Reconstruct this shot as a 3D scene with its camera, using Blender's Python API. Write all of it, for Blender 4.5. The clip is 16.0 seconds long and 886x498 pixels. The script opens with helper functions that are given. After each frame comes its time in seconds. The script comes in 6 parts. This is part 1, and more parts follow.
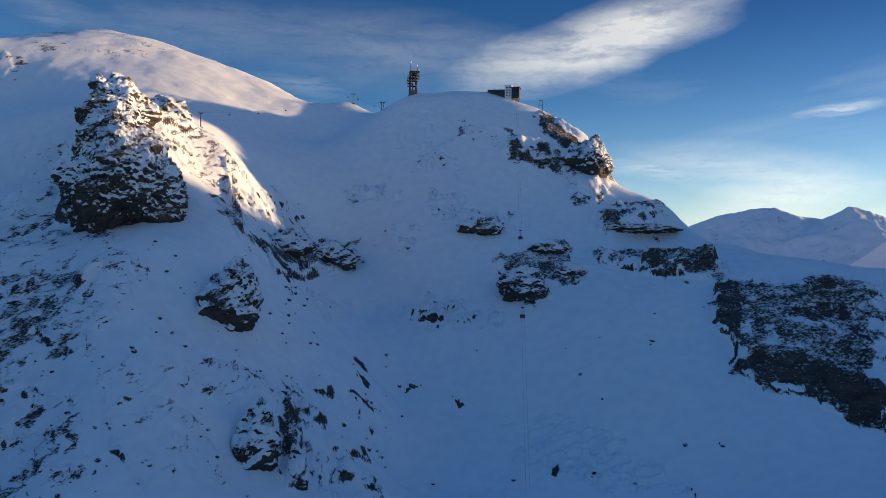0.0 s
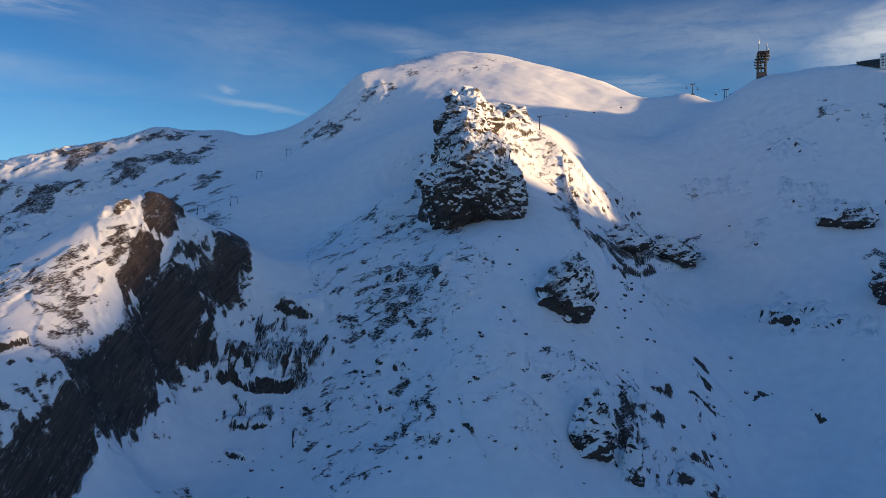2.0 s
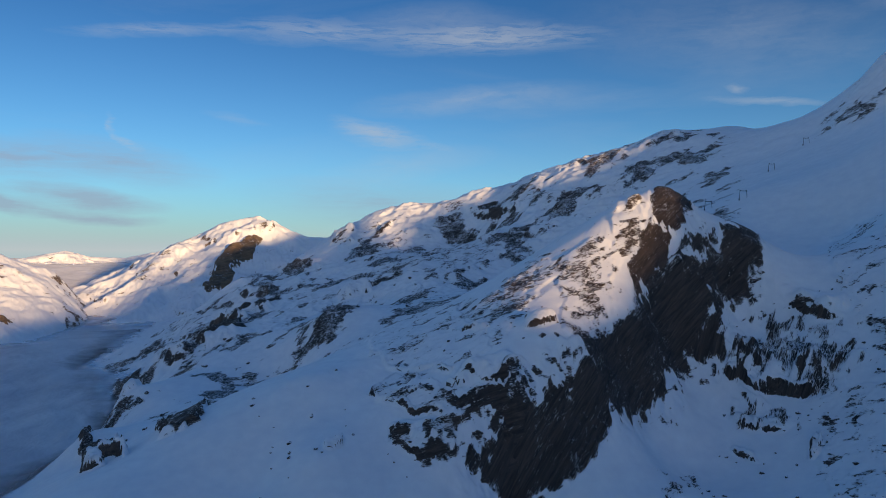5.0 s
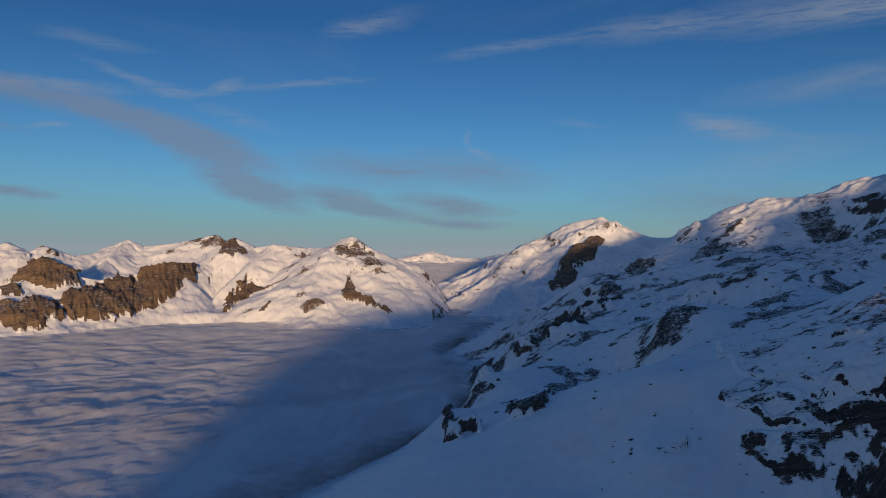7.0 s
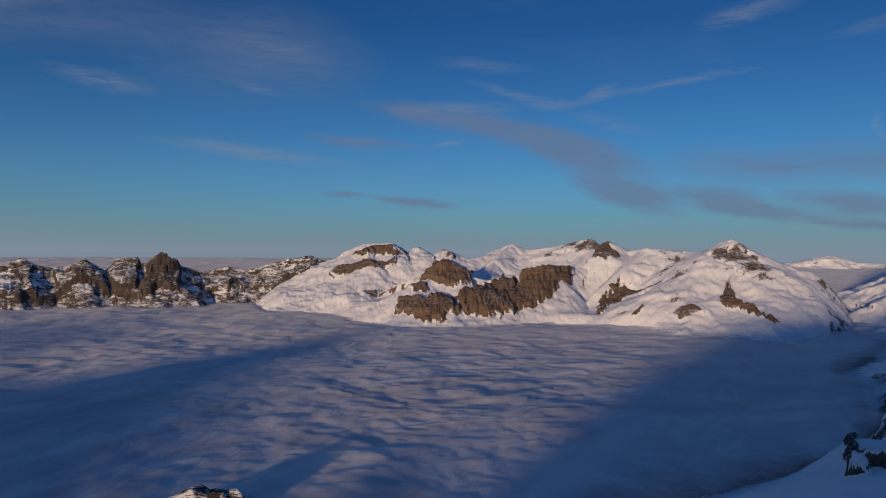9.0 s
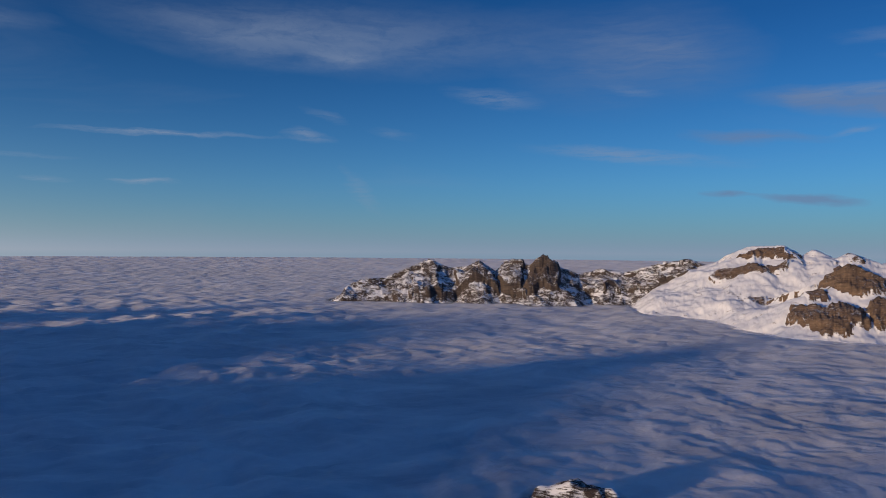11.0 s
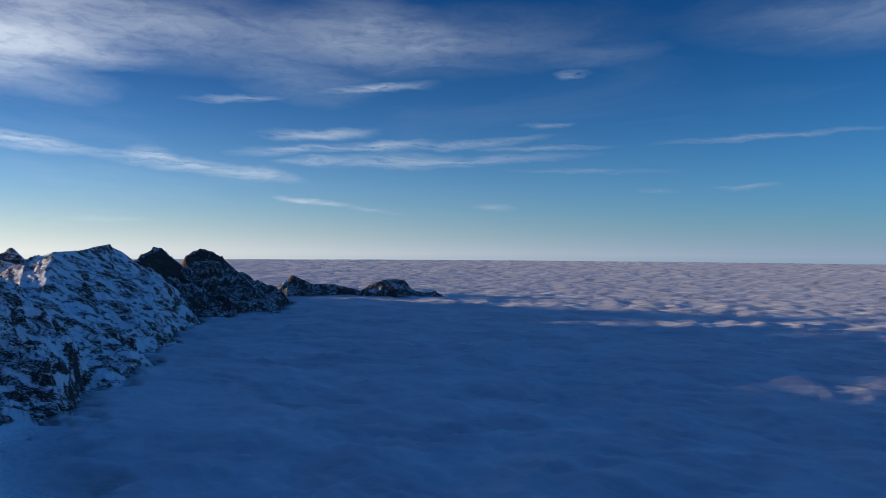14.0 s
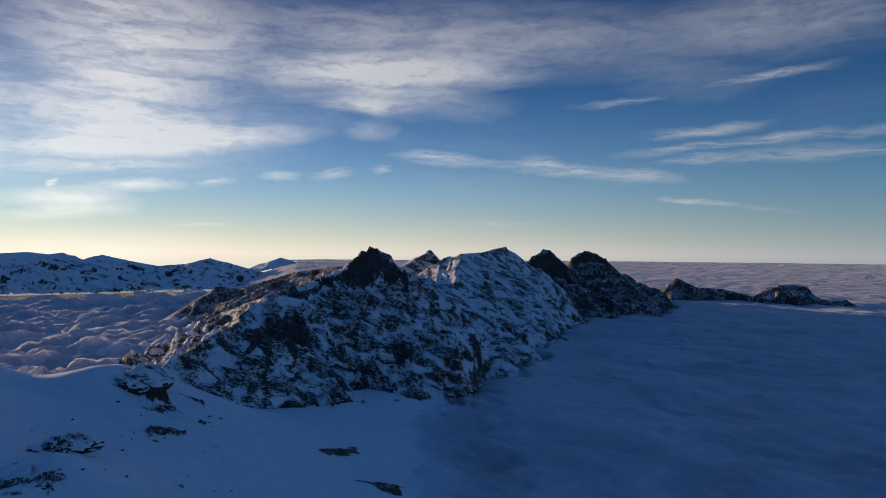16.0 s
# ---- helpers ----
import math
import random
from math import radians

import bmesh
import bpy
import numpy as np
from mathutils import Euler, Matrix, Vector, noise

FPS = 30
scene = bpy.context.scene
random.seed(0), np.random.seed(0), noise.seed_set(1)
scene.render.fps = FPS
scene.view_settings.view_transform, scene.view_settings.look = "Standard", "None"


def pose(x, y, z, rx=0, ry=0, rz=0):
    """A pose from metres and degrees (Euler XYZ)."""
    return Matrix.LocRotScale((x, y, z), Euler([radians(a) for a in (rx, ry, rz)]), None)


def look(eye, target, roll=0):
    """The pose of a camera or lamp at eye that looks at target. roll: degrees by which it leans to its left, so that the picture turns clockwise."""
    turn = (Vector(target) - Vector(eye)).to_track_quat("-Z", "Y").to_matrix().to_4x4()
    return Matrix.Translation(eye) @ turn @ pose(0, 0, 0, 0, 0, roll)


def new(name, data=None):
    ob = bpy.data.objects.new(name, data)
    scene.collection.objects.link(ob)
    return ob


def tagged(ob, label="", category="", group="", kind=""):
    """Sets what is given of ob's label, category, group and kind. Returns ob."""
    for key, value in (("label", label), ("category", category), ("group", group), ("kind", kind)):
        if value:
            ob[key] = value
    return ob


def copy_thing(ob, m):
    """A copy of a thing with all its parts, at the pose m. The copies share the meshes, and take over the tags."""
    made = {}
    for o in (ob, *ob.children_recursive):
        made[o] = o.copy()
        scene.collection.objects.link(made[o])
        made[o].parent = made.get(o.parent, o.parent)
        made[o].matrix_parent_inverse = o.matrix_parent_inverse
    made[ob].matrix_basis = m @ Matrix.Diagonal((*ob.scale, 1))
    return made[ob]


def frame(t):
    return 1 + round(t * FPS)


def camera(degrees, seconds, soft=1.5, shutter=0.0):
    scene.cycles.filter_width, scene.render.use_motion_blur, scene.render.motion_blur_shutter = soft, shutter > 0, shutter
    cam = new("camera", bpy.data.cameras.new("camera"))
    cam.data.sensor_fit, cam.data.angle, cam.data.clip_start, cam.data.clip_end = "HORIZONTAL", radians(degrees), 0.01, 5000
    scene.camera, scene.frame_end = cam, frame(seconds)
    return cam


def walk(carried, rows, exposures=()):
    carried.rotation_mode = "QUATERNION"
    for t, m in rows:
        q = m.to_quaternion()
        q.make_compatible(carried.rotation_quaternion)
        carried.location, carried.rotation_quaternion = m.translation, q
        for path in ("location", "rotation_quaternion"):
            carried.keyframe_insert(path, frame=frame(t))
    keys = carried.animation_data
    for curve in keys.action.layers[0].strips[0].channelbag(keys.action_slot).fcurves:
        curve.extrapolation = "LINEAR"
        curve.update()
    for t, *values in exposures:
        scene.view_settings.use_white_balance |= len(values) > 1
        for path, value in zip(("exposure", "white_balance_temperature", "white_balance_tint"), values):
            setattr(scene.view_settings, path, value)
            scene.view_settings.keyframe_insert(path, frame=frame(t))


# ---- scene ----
# Camera: it hovers, sinks a little and turns to its left.
LENS = 64.69
cam = camera(LENS, 16.0, 0.9)
# seconds, x, y, z, turn to the left, tilt up, lean
PATH = [
    (0, 0, 0, 222.00, 0.00, -0.06, 0.57),
    (0.5, 0, 0, 220.45, 6.82, -0.08, 0.59),
    (1, 0, 0, 218.90, 13.53, -0.12, 0.65),
    (1.5, 0, 0, 217.35, 20.24, -0.12, 0.53),
    (2, 0, 0, 215.80, 26.97, -0.10, 0.42),
    (2.5, 0, 0, 214.25, 33.69, -0.10, 0.41),
    (3, 0, 0, 212.70, 40.41, -0.10, 0.38),
    (3.5, 0, 0, 211.15, 47.07, -0.09, 0.40),
    (4, 0, 0, 209.60, 53.67, -0.08, 0.43),
    (6.5, 0, 0, 202.23, 87.15, -0.15, 0.57),
    (7, 0, 0, 201.42, 94.31, -0.17, 0.53),
    (7.5, 0, 0, 200.99, 101.75, -0.17, 0.49),
    (8, 0, 0, 200.92, 109.22, -0.16, 0.48),
    (8.5, 0, 0, 200.92, 116.70, -0.14, 0.49),
    (9, 0, 0, 200.92, 124.14, -0.13, 0.45),
    (11.5, 0, 0, 200.92, 161.76, -0.14, 0.45),
    (12, 0, 0, 200.92, 169.36, -0.08, 0.33),
    (12.5, 0, 0, 200.92, 177.27, -0.04, 0.31),
    (13, 0, 0, 200.92, 185.45, -0.02, 0.41),
    (13.5, 0, 0, 200.92, 193.31, -0.01, 0.39),
    (14, 0, 0, 200.92, 200.99, -0.01, 0.32),
    (14.5, 0, 0, 200.92, 208.74, -0.02, 0.25),
    (15, 0, 0, 200.92, 216.54, 0.01, 0.26),
    (15.5, 0, 0, 200.92, 224.07, -0.00, 0.31),
    (16, 0, 0, 200.92, 231.60, -0.00, 0.32),
]
walk(cam, [(t, pose(x, y, z, 0, 0, turn) @ pose(0, 0, 0, 90 + tilt) @ pose(0, 0, 0, 0, 0, lean)) for t, x, y, z, turn, tilt, lean in PATH],
     exposures=[(0, 0.42, 7000, 5), (1, 0.62, 7150, 5), (4, 0.64, 7900, 7), (7, -0.3, 7150, 8), (9, -0.62, 6350, 10), (12.5, -0.22, 5700, 7), (14.5, -0.2, 5600, 6), (16, -0.48, 6350, 9)])

# ---- sky and sun ----
SUN_BEARING, SUN_HEIGHT = 281.0, 4.7


def bearing_vector(bearing, height=0.0):
    a, h = radians(bearing), radians(height)
    return Vector((-math.sin(a) * math.cos(h), math.cos(a) * math.cos(h), math.sin(h)))


world = bpy.data.worlds.new("sky")
scene.world = world
world.use_nodes = True
wn, wl = world.node_tree.nodes, world.node_tree.links
wn.clear()

# Clouds: bearing, height above the horizon, half-length, half-width, tilt (all degrees), density.
WISPS_A = [
    (330.69, 10.12, 2.95, 0.33, 4.5, 0.5), (343.08, 6.27, 4.9, 0.58, -6.9, 0.45), (29.12, 15.81, 3.36, 0.63, -3.8, 0.35), (11.66, 12.86, 4.03, 0.58, -7.6, 0.35), (64.32, 16.55, 11.83, 0.83, 0.5, 0.6), (71.85, 9.0, 3.97, 0.75, -9.9, 0.5), (42.09, 10.99, 4.4, 0.21, -6.1, 0.5), (44.02, 12.04, 0.69, 0.25, 0.0, 0.5),
    (88.86, 15.93, 6.94, 0.38, 6.6, 0.5), (77.57, 16.9, 6.72, 0.75, 3.8, 0.6), (64.13, 17.15, 8.89, 0.83, -1.2, 0.4), (111.9, 12.08, 2.0, 0.38, 17.5, 0.7), (105.78, 12.77, 5.63, 0.21, 7.3, 0.6), (116.6, 12.09, 3.04, 0.25, -11.0, 0.35), (92.18, 8.74, 1.01, 0.25, -65.2, 0.5), (91.15, 7.56, 1.03, 0.21, -30.9, 0.55),
]
WISPS_B = [
    (72.76, 9.36, 3.34, 0.58, -13.0, 0.45), (67.05, 8.14, 2.49, 0.25, -10.7, 0.3), (99.95, 17.54, 4.29, 0.63, 13.8, 0.35), (83.51, 9.91, 2.1, 0.25, -8.0, 0.25), (140.74, 7.54, 5.75, 0.38, -4.9, 0.4), (124.07, 8.28, 1.52, 0.21, 9.4, 0.6), (122.82, 11.22, 5.07, 0.38, 1.3, 0.5), (121.24, 14.59, 3.94, 0.38, -3.9, 0.4),
    (118.92, 12.42, 3.13, 0.29, -16.3, 0.4), (115.46, 11.42, 2.29, 0.38, -3.4, 0.5), (149.52, 11.95, 3.43, 0.5, -7.2, 0.35), (139.1, 12.33, 1.91, 0.33, -8.3, 0.3), (101.19, 3.73, 1.04, 0.25, -10.4, 0.4), (101.55, 17.25, 2.89, 0.58, 8.5, 0.4), (110.71, 9.79, 3.03, 0.42, -16.1, 0.35), (175.76, 8.4, 8.21, 0.15, 1.0, 0.8),
]
WISPS_C = [
    (165.31, 8.81, 2.01, 0.38, -5.4, 0.7), (150.66, 11.94, 3.62, 0.5, -10.4, 0.35), (138.74, 7.24, 8.37, 0.42, -5.4, 0.4), (160.94, 4.52, 2.38, 0.42, -50.3, 0.35), (183.92, 4.61, 1.59, 0.17, -3.8, 0.5), (177.51, 4.72, 2.36, 0.15, 0.7, 0.6), (190.57, 13.71, 1.25, 0.21, 3.3, 0.5), (192.27, 9.85, 1.89, 0.15, 3.3, 0.4),
    (163.88, 10.36, 1.91, 0.25, -14.1, 0.3), (158.32, 9.09, 1.86, 0.33, -7.0, 0.3), (211.6, 3.85, 2.81, 0.17, -6.1, 0.7), (206.77, 3.12, 2.82, 0.15, -5.8, 0.6), (196.95, 3.41, 1.67, 0.17, -4.3, 0.6), (177.74, 4.77, 2.16, 0.15, 2.8, 0.6), (215.4, 5.84, 2.44, 0.38, -4.6, 0.5), (210.59, 9.17, 4.55, 0.25, 4.7, 0.5),
]
WISPS_D = [
    (208.58, 8.19, 5.85, 0.25, 3.9, 0.6), (199.3, 7.09, 9.93, 0.29, 2.8, 0.7), (205.82, 8.21, 2.24, 0.33, 1.8, 0.5), (197.23, 8.63, 5.1, 0.25, 4.2, 0.6), (192.53, 8.15, 5.45, 0.17, 0.5, 0.6), (211.82, 7.01, 2.61, 0.21, 4.8, 0.6), (189.1, 6.24, 6.65, 0.17, -0.6, 0.4), (192.6, 9.96, 2.73, 0.15, 1.6, 0.4),
    (190.46, 13.84, 1.49, 0.21, -0.9, 0.6), (206.36, 12.87, 4.45, 0.29, 6.0, 0.6), (231.83, 7.32, 4.17, 0.42, -3.7, 0.8), (220.36, 6.22, 7.34, 0.42, -5.8, 0.8), (223.56, 7.04, 1.82, 0.42, -4.2, 0.6), (213.78, 7.78, 3.98, 0.33, 4.1, 0.5), (211.18, 9.14, 4.86, 0.33, 1.9, 0.5), (206.18, 7.16, 6.89, 0.38, 2.0, 0.6),
]
WISPS_E = [
    (203.57, 8.3, 4.28, 0.29, 1.9, 0.5), (217.2, 11.69, 4.13, 0.21, 4.8, 0.5), (207.36, 12.72, 5.75, 0.25, 3.9, 0.4), (249.9, 5.2, 1.47, 0.25, 5.4, 0.7), (244.98, 5.76, 1.75, 0.25, 3.1, 0.7), (240.53, 5.98, 1.82, 0.29, 6.3, 0.7), (236.9, 6.44, 0.92, 0.21, 6.6, 0.6), (211.56, 3.76, 2.97, 0.17, -5.2, 0.7),
    (251.0, 1.77, 2.37, 0.15, 3.1, 0.5), (226.73, 2.1, 3.21, 0.17, -0.7, 0.3), (259.07, 13.46, 2.93, 0.42, -6.2, 0.5), (260.89, 4.52, 0.43, 0.33, -13.2, 1.5),
]
VEILS_A = [
    (5.88, 15.66, 15.65, 2.5, -3.2, 0.24), (22.78, 16.09, 9.7, 2.08, 2.5, 0.2), (45.15, 16.15, 13.67, 2.5, -5.0, 0.2), (348.47, 15.77, 11.22, 2.0, 13.4, 0.85), (345.93, 16.21, 4.44, 1.75, 12.8, 0.5), (336.94, 6.15, 9.38, 1.67, -9.6, 0.35), (334.57, 3.69, 6.94, 1.25, 7.4, 0.4), (66.76, 17.38, 7.99, 1.46, -0.3, 0.35),
    (30.6, 16.69, 5.4, 0.83, -6.1, 0.2), (70.56, 6.48, 7.65, 1.04, 9.5, 0.25), (61.31, 11.88, 11.61, 1.04, 1.6, 0.2), (64.51, 12.04, 9.35, 0.83, 5.5, 0.25), (159.06, 16.37, 15.74, 2.29, -0.3, 0.36), (162.29, 14.69, 3.47, 0.63, -1.2, 0.3), (188.7, 15.22, 5.49, 0.63, 2.9, 0.2), (212.38, 12.91, 5.5, 1.25, -3.3, 0.3),
]
VEILS_B = [
    (201.36, 16.26, 16.55, 2.08, 2.9, 0.3), (170.81, 16.13, 11.75, 1.88, -4.6, 0.3), (255.41, 16.16, 8.62, 3.75, 2.0, 0.55), (228.99, 16.54, 19.94, 2.5, -1.6, 0.45), (235.41, 14.0, 11.37, 1.25, 0.1, 0.85), (235.45, 12.14, 9.17, 1.25, -4.3, 0.5), (252.94, 8.14, 11.07, 0.92, 4.6, 0.95), (256.44, 10.37, 7.55, 2.08, 0.5, 0.5),
    (237.81, 11.44, 4.11, 0.58, -0.0, 0.5), (257.87, 5.85, 6.1, 0.5, 1.3, 0.6), (259.46, 3.35, 4.51, 0.67, -0.5, 0.9), (259.65, 2.34, 4.32, 0.42, 4.3, 0.7), (255.45, 4.41, 3.29, 0.38, 3.4, 0.7), (237.36, 9.59, 2.3, 0.67, 6.8, 0.4), (256.39, 0.13, 7.56, 1.04, 2.0, 0.5), (206.23, 16.92, 7.05, 2.08, -11.8, 0.35),
]
VEILS_C = [
    (270.83, 8.32, 6.9, 6.67, 7.1, 0.7), (255.47, 13.62, 19.95, 6.25, 3.7, 0.4), (258.7, 7.79, 14.15, 3.34, 2.8, 0.35), (270.81, 2.36, 6.88, 1.67, 5.3, 0.7),
]
GREY_A = [
    (126.94, 11.08, 4.59, 0.42, -5.4, 0.5), (121.89, 10.26, 6.04, 0.67, -6.8, 0.7), (116.85, 8.95, 5.65, 0.92, -12.8, 0.8), (111.85, 7.02, 5.22, 1.08, -18.2, 0.9), (109.57, 4.27, 4.17, 0.75, -16.7, 1.1), (103.16, 3.97, 4.63, 0.58, -6.8, 0.8), (99.73, 2.89, 5.02, 0.38, -5.5, 0.9), (93.71, 3.42, 4.89, 0.5, -6.0, 0.8),
    (92.72, 2.08, 3.91, 0.29, -5.1, 0.7), (99.92, 6.08, 7.02, 1.0, -5.3, 0.6), (91.65, 6.36, 7.01, 1.0, -7.9, 0.5), (71.28, 3.57, 10.57, 1.25, -2.8, 0.4), (131.89, 4.09, 2.02, 0.15, -3.9, 0.8), (126.44, 3.57, 3.22, 0.25, -5.3, 1.0), (129.63, 8.51, 4.54, 0.29, -5.9, 0.5), (142.19, 14.69, 8.08, 2.5, -8.3, 0.25),
]
GREY_B = [
    (136.56, 15.34, 6.9, 2.08, -11.2, 0.35), (132.43, 8.54, 2.98, 0.33, -8.0, 0.4),
]
WISPS = WISPS_A + WISPS_B + WISPS_C + WISPS_D + WISPS_E
VEILS = VEILS_A + VEILS_B + VEILS_C
GREY = GREY_A + GREY_B


def put(node, slot, value):
    if isinstance(value, (int, float, tuple)):
        node.inputs[slot].default_value = value
    else:
        wl.new(value, node.inputs[slot])


def wmath(op, a, b=0.0, c=None, clamp=False):
    node = wn.new("ShaderNodeMath")
    node.operation, node.use_clamp = op, clamp
    put(node, 0, a)
    put(node, 1, b)
    if c is not None:
        put(node, 2, c)
    return node.outputs[0]


def wmix(fac, a, b, blend="MIX"):
    node = wn.new("ShaderNodeMix")
    node.data_type, node.blend_type = "RGBA", blend
    put(node, 0, fac)
    put(node, 6, a)
    put(node, 7, b)
    return node.outputs[2]


def wnoise(vec, scale, stretch, detail=5, rough=0.55, distort=0.0):
    mp = wn.new("ShaderNodeMapping")
    mp.inputs["Scale"].default_value = stretch
    wl.new(vec, mp.inputs["Vector"])
    t = wn.new("ShaderNodeTexNoise")
    t.inputs["Scale"].default_value, t.inputs["Detail"].default_value = scale, detail
    t.inputs["Roughness"].default_value, t.inputs["Distortion"].default_value = rough, distort
    wl.new(mp.outputs[0], t.inputs["Vector"])
    return t


# way of the sky in degrees: bearing less 120, height
coord = wn.new("ShaderNodeTexCoord")
turned = wn.new("ShaderNodeMapping")
turned.inputs["Rotation"].default_value = (0, 0, radians(-120))
wl.new(coord.outputs["Generated"], turned.inputs["Vector"])
parts = wn.new("ShaderNodeSeparateXYZ")
wl.new(turned.outputs[0], parts.inputs[0])
az = wmath("MULTIPLY", wmath("ARCTAN2", wmath("MULTIPLY", parts.outputs[0], -1.0), parts.outputs[1]), 57.29578)
el = wmath("MULTIPLY", wmath("ARCSINE", parts.outputs[2]), 57.29578)
joined = wn.new("ShaderNodeCombineXYZ")
wl.new(az, joined.inputs[0])
wl.new(el, joined.inputs[1])
flat = joined.outputs[0]
# ragged edges
warp = wnoise(flat, 0.22, (0.5, 1.3, 1), 5, 0.6)
shift = wn.new("ShaderNodeVectorMath")
shift.operation = "MULTIPLY_ADD"
wl.new(warp.outputs["Color"], shift.inputs[0])
shift.inputs[1].default_value = (5.0, 1.7, 0)
wl.new(flat, shift.inputs[2])
ragged = wn.new("ShaderNodeVectorMath")
ragged.operation = "SUBTRACT"
wl.new(shift.outputs[0], ragged.inputs[0])
ragged.inputs[1].default_value = (2.5, 0.85, 0)
ragged = ragged.outputs[0]


def cloud_field(rows, way, long_by, wide_by):
    total = None
    for bearing, height, long, wide, tilt, density in rows:
        mp = wn.new("ShaderNodeMapping")
        mp.vector_type = "TEXTURE"
        mp.inputs["Location"].default_value = ((bearing + 60) % 360 - 180, height, 0)
        mp.inputs["Rotation"].default_value = (0, 0, radians(-tilt))
        mp.inputs["Scale"].default_value = (long * long_by, wide * wide_by, 1)
        wl.new(way, mp.inputs["Vector"])
        ball = wn.new("ShaderNodeTexGradient")
        ball.gradient_type = "SPHERICAL"
        wl.new(mp.outputs[0], ball.inputs[0])
        total = wmath("MULTIPLY", ball.outputs["Fac"], density) if total is None else wmath("MULTIPLY_ADD", ball.outputs["Fac"], density, total)
    return total


# thin wisps are bent only a little
curl = wnoise(flat, 0.55, (0.4, 1.2, 1), 6, 0.62)
bent = wn.new("ShaderNodeVectorMath")
bent.operation = "MULTIPLY_ADD"
wl.new(curl.outputs["Color"], bent.inputs[0])
bent.inputs[1].default_value = (3.4, 1.0, 0)
wl.new(flat, bent.inputs[2])
settled = wn.new("ShaderNodeVectorMath")
settled.operation = "SUBTRACT"
wl.new(bent.outputs[0], settled.inputs[0])
settled.inputs[1].default_value = (1.7, 0.5, 0)
settled = settled.outputs[0]

fibres = wnoise(ragged, 0.45, (0.35, 1.8, 1), 8, 0.62, 0.3).outputs["Fac"]
threads = wnoise(settled, 1.1, (0.28, 2.6, 1), 7, 0.64, 0.4).outputs["Fac"]
veil = wnoise(flat, 0.09, (0.35, 1.5, 1), 7, 0.6, 0.6).outputs["Fac"]
mottle = wnoise(ragged, 1.5, (0.5, 1.0, 1), 6, 0.65, 0.5).outputs["Fac"]
wisps = wmath("MULTIPLY", cloud_field(WISPS, settled, 1.2, 1.7), wmath("MULTIPLY_ADD", threads, 4.2, -1.25, clamp=True), clamp=True)
veils = wmath("MULTIPLY", cloud_field(VEILS, ragged, 1.15, 1.5), wmath("MULTIPLY_ADD", mottle, 1.4, 0.3, clamp=True))
veils = wmath("MULTIPLY", wmath("MULTIPLY", veils, wmath("MULTIPLY_ADD", fibres, 2.4, -0.35, clamp=True)), wmath("MULTIPLY_ADD", veil, 1.6, 0.55), clamp=True)
white = wmath("MAXIMUM", wisps, veils)
grey = wmath("MULTIPLY", cloud_field(GREY, ragged, 1.2, 1.9), wmath("MULTIPLY_ADD", wmath("MULTIPLY_ADD", threads, 0.5, wmath("MULTIPLY", fibres, 0.5)), 4.6, -0.75), clamp=True)
# overhead: the unseen sky above 22 degrees, with slightly more cirrus
overhead = wmath("MULTIPLY", wmath("SUBTRACT", el, 22.0), 0.03, clamp=True)
thin = wmath("MULTIPLY", wmath("ADD", wmath("SUBTRACT", veil, 0.52), wmath("MULTIPLY", overhead, 0.05)), 1.6, clamp=True)

sky = wn.new("ShaderNodeTexSky")
sky.sky_type, sky.sun_disc = "NISHITA", False
sky.sun_elevation = radians(SUN_HEIGHT)
sky.sun_rotation = radians(360 - SUN_BEARING)
sky.altitude, sky.air_density, sky.dust_density, sky.ozone_density = 2800, 1.0, 0.5, 2.5

# how near the sun's side of the sky
toward = wmath("COSINE", wmath("MULTIPLY", wmath("SUBTRACT", az, SUN_BEARING - 120), 0.0174533))
sunside = wmath("POWER", wmath("MULTIPLY_ADD", toward, 0.5, 0.5), 3.0)
# haze along the horizon takes over from the clear sky
haze = wmath("POWER", 2.718, wmath("MULTIPLY", wmath("MAXIMUM", el, 0.0), -0.26))
# the unseen sky overhead is brightened to put more light on the snow
clear = wmix(1.0, sky.outputs[0], wmix(overhead, (0.33, 0.63, 0.84, 1), (0.50, 0.95, 1.35, 1)), "MULTIPLY")
# deeper blue higher up
deep_blue = wmath("MULTIPLY", wmath("SUBTRACT", el, 5.0), 0.08, clamp=True)
clear = wmix(wmath("MULTIPLY", deep_blue, wmath("SUBTRACT", 1.0, overhead)), clear, wmix(1.0, clear, wmix(sunside, (0.54, 0.66, 0.77, 1), (0.22, 0.35, 0.52, 1)), "MULTIPLY"))
haze_col = wmix(sunside, (1.15, 1.75, 2.35, 1), (7.2, 6.3, 4.9, 1))
colour = wmix(wmath("MULTIPLY", haze, 0.85), clear, haze_col)
low_band = wmath("POWER", 2.718, wmath("MULTIPLY", wmath("ABSOLUTE", wmath("ADD", el, 0.4)), -0.9))
colour = wmix(wmath("MULTIPLY", low_band, 0.6), colour, wmix(sunside, (1.95, 2.1, 2.5, 1), (9.0, 7.6, 5.8, 1)))
cloud_col = wmix(sunside, (1.6, 1.85, 2.35, 1), (8.2, 7.7, 7.0, 1))
colour = wmix(wmath("MULTIPLY", thin, 0.25), colour, cloud_col)
colour = wmix(wmath("MULTIPLY", grey, 0.68), colour, (1.0, 1.32, 2.05, 1))
colour = wmix(wmath("MULTIPLY", white, 0.64), colour, cloud_col)
colour = wmix(wmath("MULTIPLY", wmath("ADD", el, 2.5), -0.8, clamp=True), colour, (0.25, 0.40, 0.70, 1))
back = wn.new("ShaderNodeBackground")
back.inputs["Strength"].default_value = 0.20
